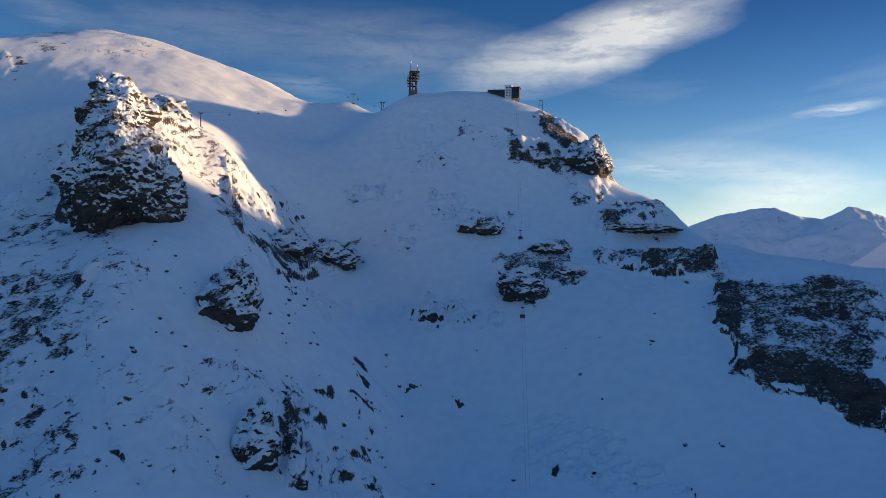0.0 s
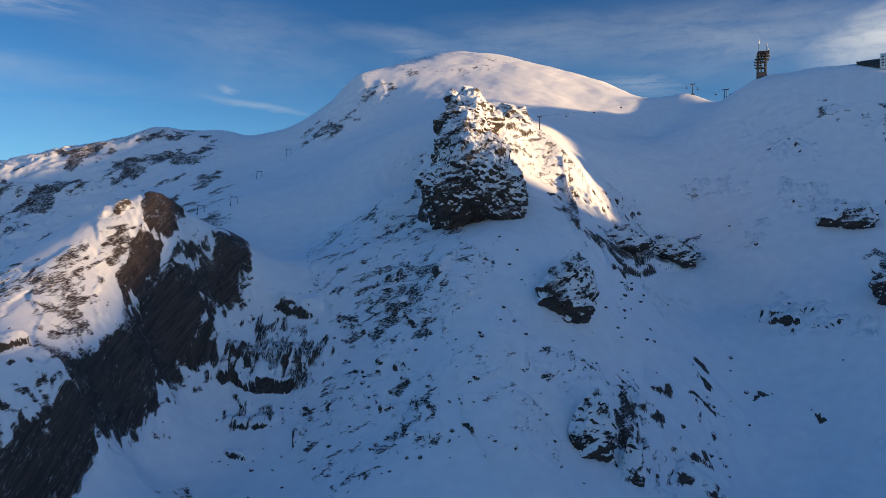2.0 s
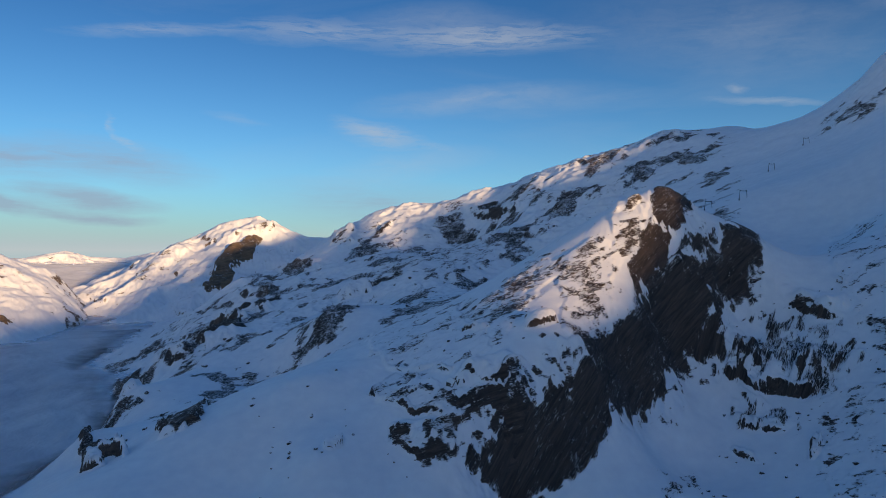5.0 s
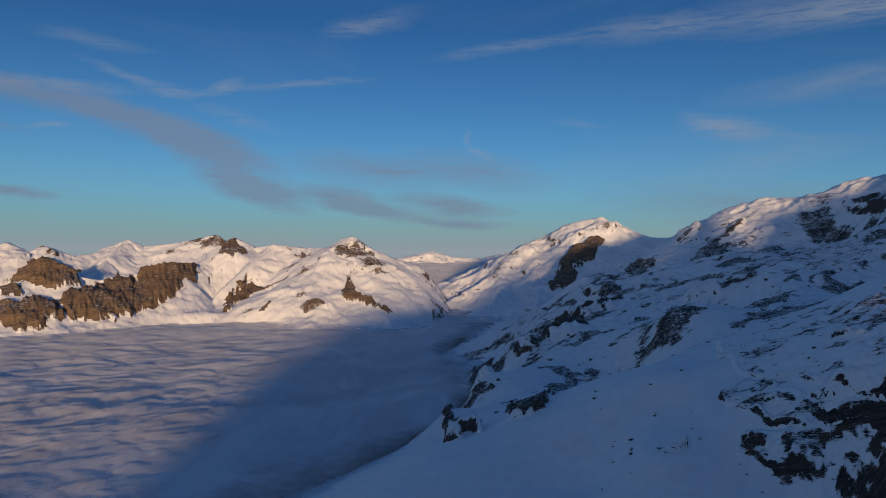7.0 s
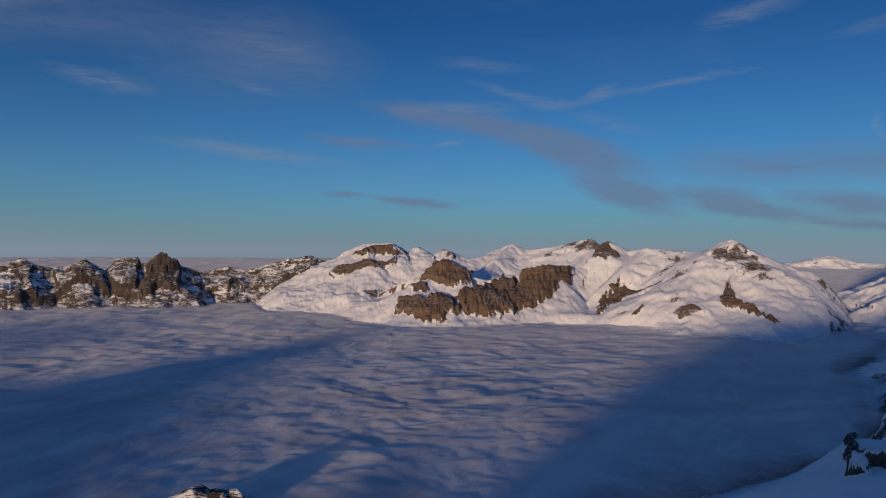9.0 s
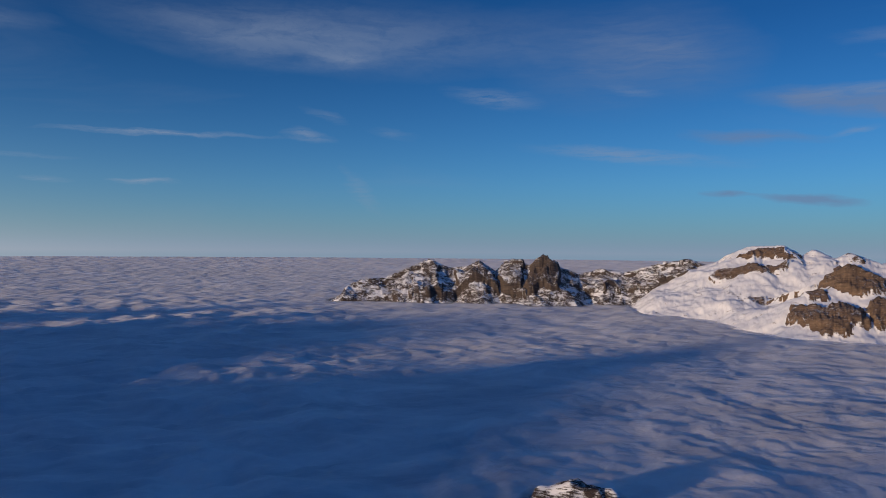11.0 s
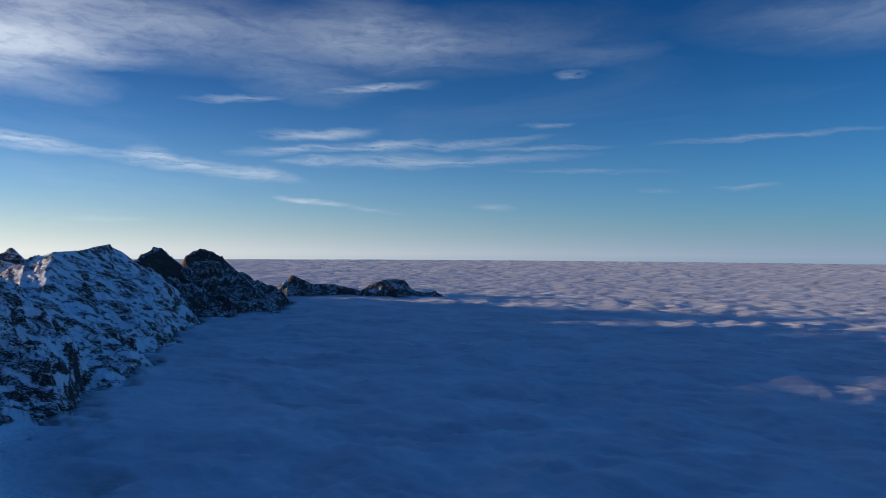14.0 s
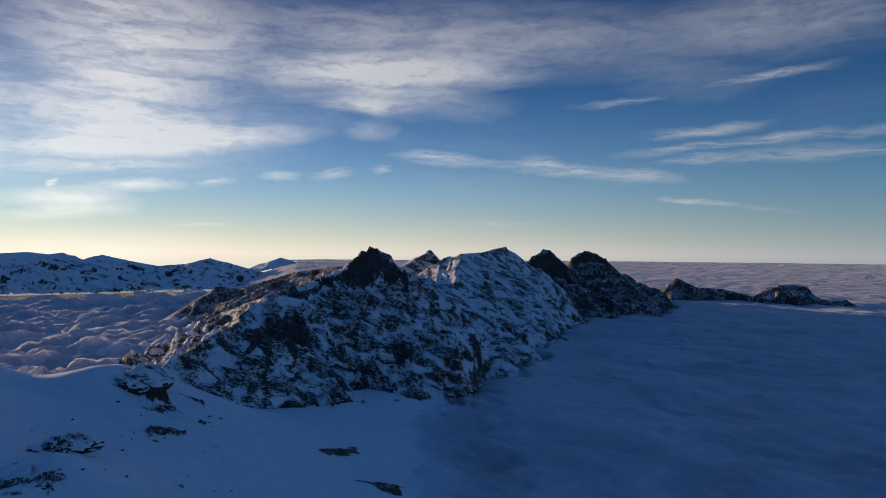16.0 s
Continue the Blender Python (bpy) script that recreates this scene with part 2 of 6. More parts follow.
wout = wn.new("ShaderNodeOutputWorld")
wl.new(colour, back.inputs["Color"])
wl.new(back.outputs[0], wout.inputs["Surface"])

sun_data = bpy.data.lights.new("sun", "SUN")
sun_data.energy, sun_data.angle, sun_data.color = 5.0, radians(2.2), (1.0, 0.68, 0.40)
sun = new("sun", sun_data)
sun.matrix_world = look(bearing_vector(SUN_BEARING, SUN_HEIGHT) * 1000, (0, 0, 0))


# ---- landform ----
FOG = 0.0


def lattice(ix, iy, seed):
    """Hashed unit gradients of a noise lattice."""
    h = (ix.astype(np.int64) * 374761393 + iy.astype(np.int64) * 668265263 + seed * 974634541) & 0xFFFFFFFF
    h = ((h ^ (h >> 13)) * 1274126177) & 0xFFFFFFFF
    a = ((h ^ (h >> 16)) & 0xFFFF) * (2 * np.pi / 65536)
    return np.cos(a), np.sin(a)


def grain(x, y, seed=0):
    """Gradient noise, about -0.7 to 0.7."""
    fx, fy = np.floor(x), np.floor(y)
    u, v = x - fx, y - fy
    su, sv = u * u * u * (u * (u * 6 - 15) + 10), v * v * v * (v * (v * 6 - 15) + 10)
    out = 0.0
    for i in (0, 1):
        for j in (0, 1):
            gx, gy = lattice(fx + i, fy + j, seed)
            wx = su if i else 1 - su
            wy = sv if j else 1 - sv
            out = out + wx * wy * (gx * (u - i) + gy * (v - j))
    return out


def fbm(x, y, octaves=4, seed=0, gain=0.5):
    out, amp = 0.0, 1.0
    for k in range(octaves):
        out = out + amp * grain(x, y, seed + k * 17)
        x, y, amp = x * 2.03 + 11.7, y * 2.03 - 5.3, amp * gain
    return out


def ridged(x, y, octaves=4, seed=0, gain=0.5):
    out, amp = 0.0, 1.0
    for k in range(octaves):
        out = out + amp * (1 - 2.6 * np.abs(grain(x, y, seed + k * 31)))
        x, y, amp = x * 2.07 + 3.1, y * 2.07 + 7.9, amp * gain
    return out


def smooth(a, b, x):
    t = np.clip((x - a) / (b - a), 0, 1)
    return t * t * (3 - 2 * t)


def plan(bearing, distance):
    a = np.radians(bearing)
    return -np.sin(a) * distance, np.cos(a) * distance


# Landmarks of the massif: bearing, distance, height.
GLACIER_CREST = [
    (26.74, 1500, 633.7), (21.89, 1450, 605.3), (18.2, 1400, 566.4), (13.48, 1290, 509.5), (7.66, 1160, 459.8), (2.62, 1030, 449),
    (-0.61, 1020, 452.6), (-3.85, 1010, 447.1), (-7.98, 985, 418.6), (-11.6, 955, 361.3), (-13.61, 930, 309.4), (-14.71, 905, 296.3),
    (-16.43, 885, 285.4), (-17.7, 872, 275.5), (-18.85, 850, 249.3), (-22.62, 800, 228.5), (-27.56, 760, 217.2), (-32.35, 720, 207.1),
]

GLACIER = [
    (10.34, 1050, 378.4), (1.66, 930, 364.2), (-5.26, 910, 361.7), (6.68, 880, 291.4), (-0.69, 840, 296.6), (-8.94, 860, 298.7),
    (10.26, 820, 226.9), (2.96, 770, 227.7), (-5.34, 770, 235), (-16.47, 800, 224.1), (6.58, 705, 150.9), (-0.8, 660, 158),
    (-7.68, 655, 167.7), (-16.52, 620, 166), (-23.83, 660, 185.5), (-28.35, 560, 144.9), (3.76, 590, 97.9), (-5.47, 570, 103.3),
    (-16.58, 530, 116.7), (-26.57, 500, 108.5), (3.69, 510, 53), (-5.55, 480, 56.4), (-18.76, 460, 72.1), (-30.2, 440, 92),
    (10.18, 562, 149.4), (11.04, 502, 121.4), (8.34, 512, 114.8), (9.65, 452, 91.6), (6.93, 470, 85.6), (8.26, 440, 69.3),
    (11.54, 592, 164.5), (6.54, 565, 121.5),
]

RIB = [
    (24.89, 770, 356.9), (22.03, 765, 343.9), (23.92, 560, 223), (25.22, 520, 189.3), (26.47, 440, 137.2), (25.1, 390, 97.6),
    (20.11, 475, 160.8), (17.22, 540, 207.8), (15.91, 510, 173), (14.99, 450, 129.5), (17.06, 400, 91), (11.85, 415, 83.3),
    (31.68, 620, 222.9), (32.21, 505, 149.2), (30.21, 450, 112.8), (30.96, 540, 174.3), (17.3, 800, 327.4), (19.82, 860, 366),
    (15.97, 640, 240), (30.39, 850, 359.7), (30.03, 800, 315.8), (31.04, 700, 271.6), (19.58, 760, 300.3),
]

BASIN = [
    (32.27, 510, 148), (44.26, 575, 157.1), (41.71, 680, 189.2), (43.59, 870, 273.3), (37.22, 980, 320.8), (33.7, 1120, 405.7),
    (37.18, 740, 217.4), (48.07, 470, 74), (41.58, 430, 65.8), (37.09, 500, 107.9), (32.21, 420, 93.5), (39.04, 1200, 384.2),
    (29.37, 780, 278.3), (30.61, 640, 216.9), (37.26, 1250, 445.5), (33.95, 1230, 516.9), (30.71, 1350, 568.4),
]

LEFT_CREST = [
    (40.18, 1420, 425.3), (44.09, 1440, 441.7), (49.17, 1460, 441.8), (55.58, 1480, 391.8), (63.06, 1500, 329.5), (70.03, 1520, 294.1),
    (57.53, 1490, 374.6), (59.66, 1500, 362.6), (63.41, 1510, 337.6), (64.97, 1520, 324.8), (69.96, 1550, 304.6), (72.43, 1560, 282.7),
    (73.73, 1570, 264.8), (76.37, 1570, 224.8), (83.16, 1420, 143.5), (88.19, 1080, 60.5), (91.39, 880, 40.4), (93.66, 760, 26.1),
    (94.09, 712, 5.9),
]

LEFT_SLOPE = [
    (57.02, 1150, 218.1), (68.42, 1100, 174.5), (60.03, 1380, 327.5), (50.99, 1250, 320.4), (63.46, 1250, 227.2), (75.97, 900, 131.1),
    (68.39, 780, 120.6), (83.91, 1180, 79), (78.28, 1430, 168.8), (79.41, 860, 36.6), (72.78, 1030, 106.3), (64.53, 1350, 195.1),
    (60.67, 1050, 144.5), (89.99, 780, 24.2),
]

BUTTRESS = [
    (49.14, 600, 259.9), (51.44, 592, 245.7), (53.72, 580, 228.9), (57.32, 562, 197.5), (60.85, 540, 176), (65.11, 515, 150.3),
    (70.34, 480, 120.4), (46.81, 608, 235.3), (42.65, 640, 221.3), (51.38, 506, 161.6), (51.36, 498, 136.3), (51.32, 468, 93.7),
    (55.48, 442, 153.9), (55.44, 436, 116.3), (55.4, 395, 77.8), (58.1, 408, 79.2), (60.79, 416, 118.7), (60.73, 400, 56.3),
    (47.71, 556, 192.7), (47.65, 540, 116.9), (44.03, 600, 215.8), (43.99, 586, 161.3), (65.47, 405, 101.3), (66.68, 385, 75.1),
    (75.92, 455, 106.3), (70.3, 400, 85), (77.3, 395, 90.9), (65.66, 505, 146.3), (77.16, 480, 121.2), (86.27, 455, 89.3),
    (95.44, 430, 66), (100.33, 420, 54.4), (81.61, 400, 66.7),
]

WEST_FOOT = [
    (263.9, 640, 90.2), (259.75, 640, 88.5), (258.3, 650, 98), (256.24, 662, 97.3), (254.49, 700, 89.5), (252.89, 640, 74.9),
    (263.86, 420, 76.6), (252.85, 450, 54.7), (254.87, 620, 71.2), (247.49, 760, 35), (241.79, 860, 14.8), (235.41, 900, 12.7),
    (231.73, 1080, 18.6),
]

# Unseen ground; its ridge at negative bearings is shaped to shade the slopes.
HIDDEN = [
    (-36.5, 1180, 300), (-41, 1060, 400), (-48, 930, 372), (-54, 870, 225), (-62, 850, 290), (-70, 850, 280),
    (-80, 800, 240), (-90, 760, 170), (-34.5, 950, 190), (-37, 620, 150), (-40, 800, 230), (-36, 500, 95),
    (-60, 500, 110), (-90, 480, 100), (118, 560, -40), (118, 1000, -60), (135, 520, -30), (135, 1000, -60),
    (155, 500, -40), (155, 1000, -60), (180, 450, -40), (180, 1000, -60), (205, 450, -40), (205, 900, -60),
    (225, 520, -25), (225, 800, -40), (100, 800, -50), (110, 420, 0), (0, 250, 60), (45, 260, 60),
    (90, 260, 40), (135, 260, 0), (180, 260, -20), (225, 260, 10), (255, 260, 60), (-60, 260, 80),
    (100, 1300, -60), (96, 1700, -60), (60, 1950, 150), (30, 2100, 450), (0, 1500, 300), (-30, 1400, 60),
    (-60, 1300, 120), (250, 1000, -30), (232, 1200, -60), (225, 1100, -60), (262, 900, -20), (-70, 1400, -60),
    (-90, 1150, -80), (-80, 1900, -100), (-55, 1900, -20), (-98, 950, -40), (-97, 760, 70), (-84, 420, 150),
    (-100, 430, 88), (-100, 320, 60), (-80, 340, 140),
]


def spot_heights():
    """All landmarks of the near massif and the unseen ground, with the drop behind its crests."""
    spots = GLACIER_CREST + GLACIER + RIB + BASIN + LEFT_CREST + LEFT_SLOPE + BUTTRESS + WEST_FOOT + HIDDEN
    for crest, back, drop in ((GLACIER_CREST[4:], 160, 70), (GLACIER_CREST[:4], 300, 40), (LEFT_CREST[:11], 220, 120), (LEFT_CREST[11:], 150, 60)):
        spots = spots + [(b, r + back, z - drop) for b, r, z in crest]
    a = np.array(spots, float)
    x, y = plan(a[:, 0], a[:, 1])
    return x, y, a[:, 2]


SOFT = 12.0


def kernel(dx, dy):
    return np.sqrt(dx * dx + dy * dy + SOFT * SOFT)


SX, SY, SZ = spot_heights()
weights = np.linalg.solve(np.block([[kernel(SX[:, None] - SX, SY[:, None] - SY) - 4.0 * np.eye(len(SX)), np.ones((len(SX), 1))],
                                    [np.ones((1, len(SX))), np.zeros((1, 1))]]), np.append(SZ, 0))


def base_height(x, y):
    z = np.full(x.shape, weights[-1])
    for k in range(len(SX)):
        z += weights[k] * kernel(x - SX[k], y - SY[k])
    return z


# Rock bands: bearing and distance of both ends of the foot, height, run-out uphill.
BANDS_A = [
    (-4.82, 880, -9.83, 892, 13.7, 41), (-6.66, 874, -11.26, 898, 11.2, 33), (-10.08, 844, -13.32, 858, 12.4, 49), (-13.2, 822, -17.29, 842, 11.3, 34), (-11.67, 786, -18.14, 828, 15.6, 47),
    (-9.37, 896, -13.61, 894, 26, 39), (-8.44, 944, -12.05, 948, 16.5, 26), (-4, 710, -6.98, 692, 10.9, 33), (-11.47, 734, -16.49, 708, 12.6, 38), (-15.2, 702, -22.25, 692, 20.3, 61), (-26.5, 624, -33.1, 648, 18.5, 46),
    (-22.71, 560, -28.73, 538, 13.3, 27), (-28.02, 530, -33.17, 520, 20.4, 33), (13.33, 610, 9.56, 740, 7.9, 24), (2.9, 672, -0.8, 654, 6.4, 26),
]
BANDS_B = [
    (29.46, 658, 25.64, 608, 14.7, 37), (17.5, 776, 15.67, 638, 15.1, 30), (22.63, 756, 19.31, 804, 15.1, 30), (23.42, 762, 20.23, 838, 10.9, 22), (31.34, 644, 28.21, 610, 9.7, 24), (31.97, 548, 29.25, 558, 7.5, 19),
    (31.63, 526, 29.58, 524, 6.1, 18), (27.8, 516, 25.61, 532, 11.2, 22), (11.91, 460, 9.21, 474, 7.2, 22), (10.1, 454, 6, 466, 7.1, 21), (9.18, 446, 4.6, 446, 6.9, 21), (11.04, 500, 8.33, 506, 5.9, 18),
    (53.72, 582, 50.97, 582, 7.9, 16),
]
BANDS_C = [
    (60.39, 456, 57.28, 456, 9.7, 19), (65.52, 496, 62.56, 470, 6.6, 13), (66.72, 422, 59.92, 426, 10.3, 21), (72.25, 450, 69.94, 440, 4.3, 13), (71.09, 410, 68.33, 404, 6.3, 16), (76.61, 400, 74.83, 404, 5.5, 14),
    (46.27, 540, 36.65, 510, 20.4, 41), (43.94, 526, 41.63, 512, 6, 18), (44.85, 510, 40.25, 494, 4.9, 15), (44.37, 484, 42.07, 474, 3.7, 11), (39.1, 464, 38.2, 476, 6.4, 19), (32.5, 534, 31.43, 538, 5.2, 16),
    (40.77, 582, 36.24, 560, 7.7, 23), (76.22, 1460, 73.81, 1426, 19.6, 78), (80.03, 1408, 76.52, 1306, 15.8, 63), (75.39, 1096, 72.05, 1096, 14.9, 59),
]
BANDS_D = [
    (85.31, 1260, 82.2, 1084, 18.2, 73), (83.26, 1170, 80.02, 1138, 15.7, 63), (85.97, 1020, 83.94, 1036, 12, 48), (70.06, 1380, 67.91, 1388, 9.4, 38), (61.22, 1202, 57.56, 1186, 9.3, 37), (64.84, 1434, 60.33, 1308, 12, 48),
    (55.73, 1252, 52.96, 1234, 9.6, 39), (49.3, 1368, 48.15, 1390, 9.4, 37), (52.97, 1274, 50.43, 1256, 8.6, 34), (58.03, 1258, 56.65, 1248, 7.3, 29), (66.13, 1072, 64.8, 1096, 6.3, 25), (76.94, 838, 74.96, 594, 5.6, 22),
    (76.36, 1468, 73.71, 1406, 13.9, 56), (83.14, 1318, 79.94, 1244, 14.9, 60), (83.59, 1238, 80.15, 1138, 13.8, 55), (87.27, 1066, 82.65, 1014, 14.1, 56),
]
BANDS_E = [
    (88.4, 1028, 86.33, 1022, 15.9, 48), (91.84, 880, 90.01, 878, 13.6, 41), (93.64, 558, 90.89, 470, 12, 30), (94.32, 498, 92.49, 478, 18.9, 38), (89.28, 482, 86.28, 474, 5.6, 17), (75.43, 902, 73.23, 1084, 9.6, 39),
    (72.28, 454, 66.81, 420, 5.9, 15), (69.67, 400, 65.95, 396, 7.7, 19), (70.53, 412, 66.78, 404, 5.5, 14), (-96.13, 428, -100.28, 412, 6.5, 20), (-98.15, 464, -102.1, 482, 8.3, 25), (-103.39, 626, -107.19, 634, 22, 55),
    (-118.24, 608, -121.86, 644, 3.6, 15), (-120.96, 558, -127.4, 580, 4.4, 18), (-107.12, 598, -109.65, 602, 4.7, 19), (-103.22, 544, -104.75, 546, 2.6, 11),
]
LEDGES = BANDS_A + BANDS_B + BANDS_C + BANDS_D + BANDS_E


def rock_steps(bearing, distance, x, y, bands):
    """How far the rock bands lift the ground: steep in front, running out uphill behind."""
    lift = np.zeros(x.shape)
    for b0, r0, b1, r1, high, back in bands:
        lo, hi = min(b0, b1), max(b0, b1)
        m = (bearing > lo - 2) & (bearing < hi + 2) & (distance > min(r0, r1) - 40) & (distance < max(r0, r1) + back + 40)
        if not m.any():
            continue
        b, r, px, py = bearing[m], distance[m], x[m], y[m]
        u = (b - b0) / (b1 - b0)
        wave, big = max(30.0, 0.8 * high), 1 if r0 < 1500 else 5
        front = r0 + (r1 - r0) * u + (0.35 if big == 1 else 0.18) * high * fbm(px / wave, py / wave, 4, 5, 0.6)
        s = r - front - 0.45 * high * (2 * u - 1) ** 2
        ends = smooth(0, 0.3, u + 0.2 * fbm(px / (20 * big), py / (20 * big), 3, 9)) * smooth(0, 0.3, 1 - u + 0.2 * fbm(px / (20 * big) + 50, py / (20 * big), 3, 9))
        rough = 1 + 0.45 * fbm(px / (18 * big), py / (18 * big), 3, 21)
        # an undercut foot, then ledges that lean back
        up, steps = 0.42 * smooth(0, 0.06 * high + 0.6, s), 2 if high < 5 else 5
        for k in range(steps):
            at = (0.12 + 0.95 * (k + 0.9 * fbm(px / (13 * big) + 5 * k, py / (13 * big), 3, 33 + k)) / steps) * high
            up = up + 0.58 * smooth(at, at + 0.10 * high + 0.6, s) / steps
        lift[m] = (np.maximum if high > 0 else np.add)(lift[m], high * rough * ends * up * (1 - smooth(0.25 * back, back, s)))
    return lift


# the sharp snow crest below the pillar: bearing, distance
SNOW_CREST = [(26.07, 523), (25.54, 499), (23.47, 467), (21.65, 444), (21.2, 413), (20.28, 395), (19.45, 382)]


def snow_crest(x, y):
    """A sharp-edged snow rib."""
    off = np.full(x.shape, 1e9)
    for p, q in zip(SNOW_CREST, SNOW_CREST[1:]):
        (px, py), (qx, qy) = plan(*p), plan(*q)
        t = np.clip(((x - px) * (qx - px) + (y - py) * (qy - py)) / ((qx - px) ** 2 + (qy - py) ** 2), 0, 1)
        off = np.minimum(off, np.hypot(x - px - t * (qx - px), y - py - t * (qy - py)))
    return 11.0 * np.clip(1 - off / 34, 0, 1) ** 1.15


def ground_height(bearing, distance):
    x, y = plan(bearing, distance)
    z = base_height(x, y) + snow_crest(x, y)
    z = z + np.maximum(rock_steps(bearing, distance, x, y, LEDGES), rock_faces(bearing, distance, x, y, NEAR_FACES)[1])
    dr = np.gradient(z, axis=0) / np.gradient(distance, axis=0)
    db = np.gradient(z, axis=1) / np.maximum(np.radians(np.gradient(bearing, axis=1)) * distance, 0.1)
    steep = smooth(0.85, 1.5, np.hypot(dr, db))
    crag = 2.2 * (ridged(x / 26, y / 26, 4, 12, 0.55) - 0.6) + 1.3 * (ridged(x / 9, y / 9, 3, 14, 0.55) - 0.6)
    # the far left-hand slopes are hummocky and broken
    z = z + 3.8 * (ridged(x / 40, y / 40, 5, 81, 0.58) - 0.8) * smooth(44, 52, bearing) * (1 - smooth(90, 95, bearing)) * smooth(850, 1100, distance)
    z = z + 4.0 * fbm(x / 90, y / 90, 2, 2) + 1.2 * fbm(x / 38, y / 38, 2, 6) + 1.2 * fbm(x / 16, y / 16, 3, 8) * (0.3 + steep) + crag * steep
    # lumpy avalanche snow at the foot of the glacier
    z = z + 2.4 * fbm(x / 26, y / 26, 4, 85, 0.55) * smooth(-12, -4, bearing) * (1 - smooth(10, 15, bearing)) * (1 - smooth(560, 640, distance))
    # broken ice of the glacier falls
    ice = rock_faces(bearing, distance, x, y, SERAC_FACES, 3.0)[0] / 0.25
    return z + ice * (5.5 * (ridged(x / 17, y / 9, 4, 91, 0.6) - 0.9) - 2.0 * smooth(0.0, 0.25, grain(x / 22, y / 9, 95)))


def ground_at(bearing, distance):
    """Height of the ground at one place."""
    b, r = np.meshgrid(bearing + np.arange(-2, 3) * 0.12, distance * (1 + np.arange(-2, 3) * 0.0024))
    return float(ground_height(b, r)[2, 2])


# thinly covered stretches: bearings, distances, how stony
BARE = [(25, 37, 395, 640, 0.75), (11, 25, 385, 520, 0.16), (43, 94, 740, 1520, 1.0), (34, 47, 430, 640, 0.35), (20, 40, 1150, 1520, 0.7), (48, 68, 440, 600, 0.3), (54, 72, 480, 620, 0.7), (60, 82, 380, 500, 0.3),
        (4, 13, 460, 640, 0.14), (-34, -10, 600, 830, 0.12), (21, 31, 560, 770, 0.5), (246, 266, 380, 660, 0.4)]


def stoniness(b, r, x, y):
    """How bare the ground lies, and the coordinate across its beds of rock."""
    out = np.zeros(x.shape)
    patchy = smooth(-0.25, 0.35, fbm(x / 60, y / 60, 4, 71, 0.6))
    for b0, b1, r0, r1, much in BARE:
        out = np.maximum(out, much * smooth(b0 - 1, b0 + 2.5, b) * (1 - smooth(b1 - 2.5, b1 + 1, b)) * smooth(r0 * 0.96, r0 * 1.06, r) * (1 - smooth(r1 * 0.92, r1 * 1.03, r)))
    bare, lift, lean = rock_faces(b, r, x, y, NEAR_FACES)
    ice = rock_faces(b, r, x, y, SERAC_FACES, 3.0)[0]
    listed = rock_faces(b, r, x, y, [row for row in NEAR_FACES if row[0] < 0.31 and row[3] == 1])[0] > 0
    bare = np.where(listed, bare, np.maximum(bare, 0.62 * out * patchy))
    along = np.radians(b) * 520
    return np.maximum(bare, ice), lean, along


# Bare rock faces: how bare, how proud of the slope, fluted or not, which way the beds lean, outline in bearing and distance.
NEAR_FACES_A = [
    (0.42, 2, 0, 0, [(32.35, 657), (30.34, 671), (28.94, 669), (27.91, 716), (25.32, 716), (25.65, 636), (25.26, 573), (23.7, 523), (23.87, 497), (27.05, 477), (27.44, 514), (30.29, 555), (32.3, 532)]),
    (0.42, 1, 0, 0, [(30.24, 478), (28.47, 455), (26.62, 413), (26.98, 401), (29.84, 417), (30.56, 459)]),
    (0.32, 1, 0, 0, [(32.3, 532), (30.28, 534), (29.21, 490), (30.24, 478), (32.26, 488)]),
    (0.3, 1, 0, 0, [(26.29, 446), (24.03, 461), (21.68, 460), (19.65, 463), (20.04, 441), (23.22, 428), (25.52, 427)]),
    (0.3, 1, 0, 0, [(22.9, 494), (21.3, 481), (19.25, 471), (19.44, 459), (21.68, 460)]),
]
NEAR_FACES_B = [
    (0.75, 3, 0, 0, [(12.81, 471), (11.93, 489), (11.22, 442), (10.96, 412), (12.51, 404), (12.77, 431)]),
    (0.36, 1, 0, 0, [(12.37, 477), (10.13, 490), (8.3, 467), (6.46, 459), (4.14, 453), (10.06, 417), (10.77, 445)]),
    (0.75, 4, 0, 0, [(14.89, 660), (12.93, 760), (12.04, 744), (9.81, 819), (7.1, 804), (7.08, 774), (8.44, 755), (10.24, 744), (12.46, 633), (13.78, 614)]),
    (0.62, 2, 0, 0, [(23.82, 982), (21.85, 990), (19.82, 836), (20.22, 792), (21.83, 770), (23.03, 782)]),
    (0.6, 3, 0, 0, [(17.72, 797), (16.87, 790), (16.64, 764), (18.12, 750), (19.37, 746)]),
]
NEAR_FACES_C = [
    (0.65, 3, 0, 0, [(17.9, 705), (16.41, 723), (15.97, 649), (16.17, 603), (17.04, 632)]),
    (0.7, 3, 0, 0, [(-5.04, 900), (-7.11, 894), (-9.82, 903), (-11.61, 913), (-11.17, 896), (-8.93, 883), (-6.2, 880)]),
    (0.75, 5, 0, 0, [(-7.3, 968), (-8.66, 978), (-10.25, 957), (-12.5, 954), (-13.61, 927), (-12.29, 899), (-10.27, 907), (-8.45, 928)]),
    (0.72, 2, 0, 0, [(-0.87, 933), (-2.95, 932), (-4.56, 932), (-5.49, 925), (-3.88, 913), (-2.04, 916)]),
    (0.7, 3, 0, 0, [(-10.3, 855), (-12.96, 862), (-12.75, 851), (-11.2, 843)]),
]
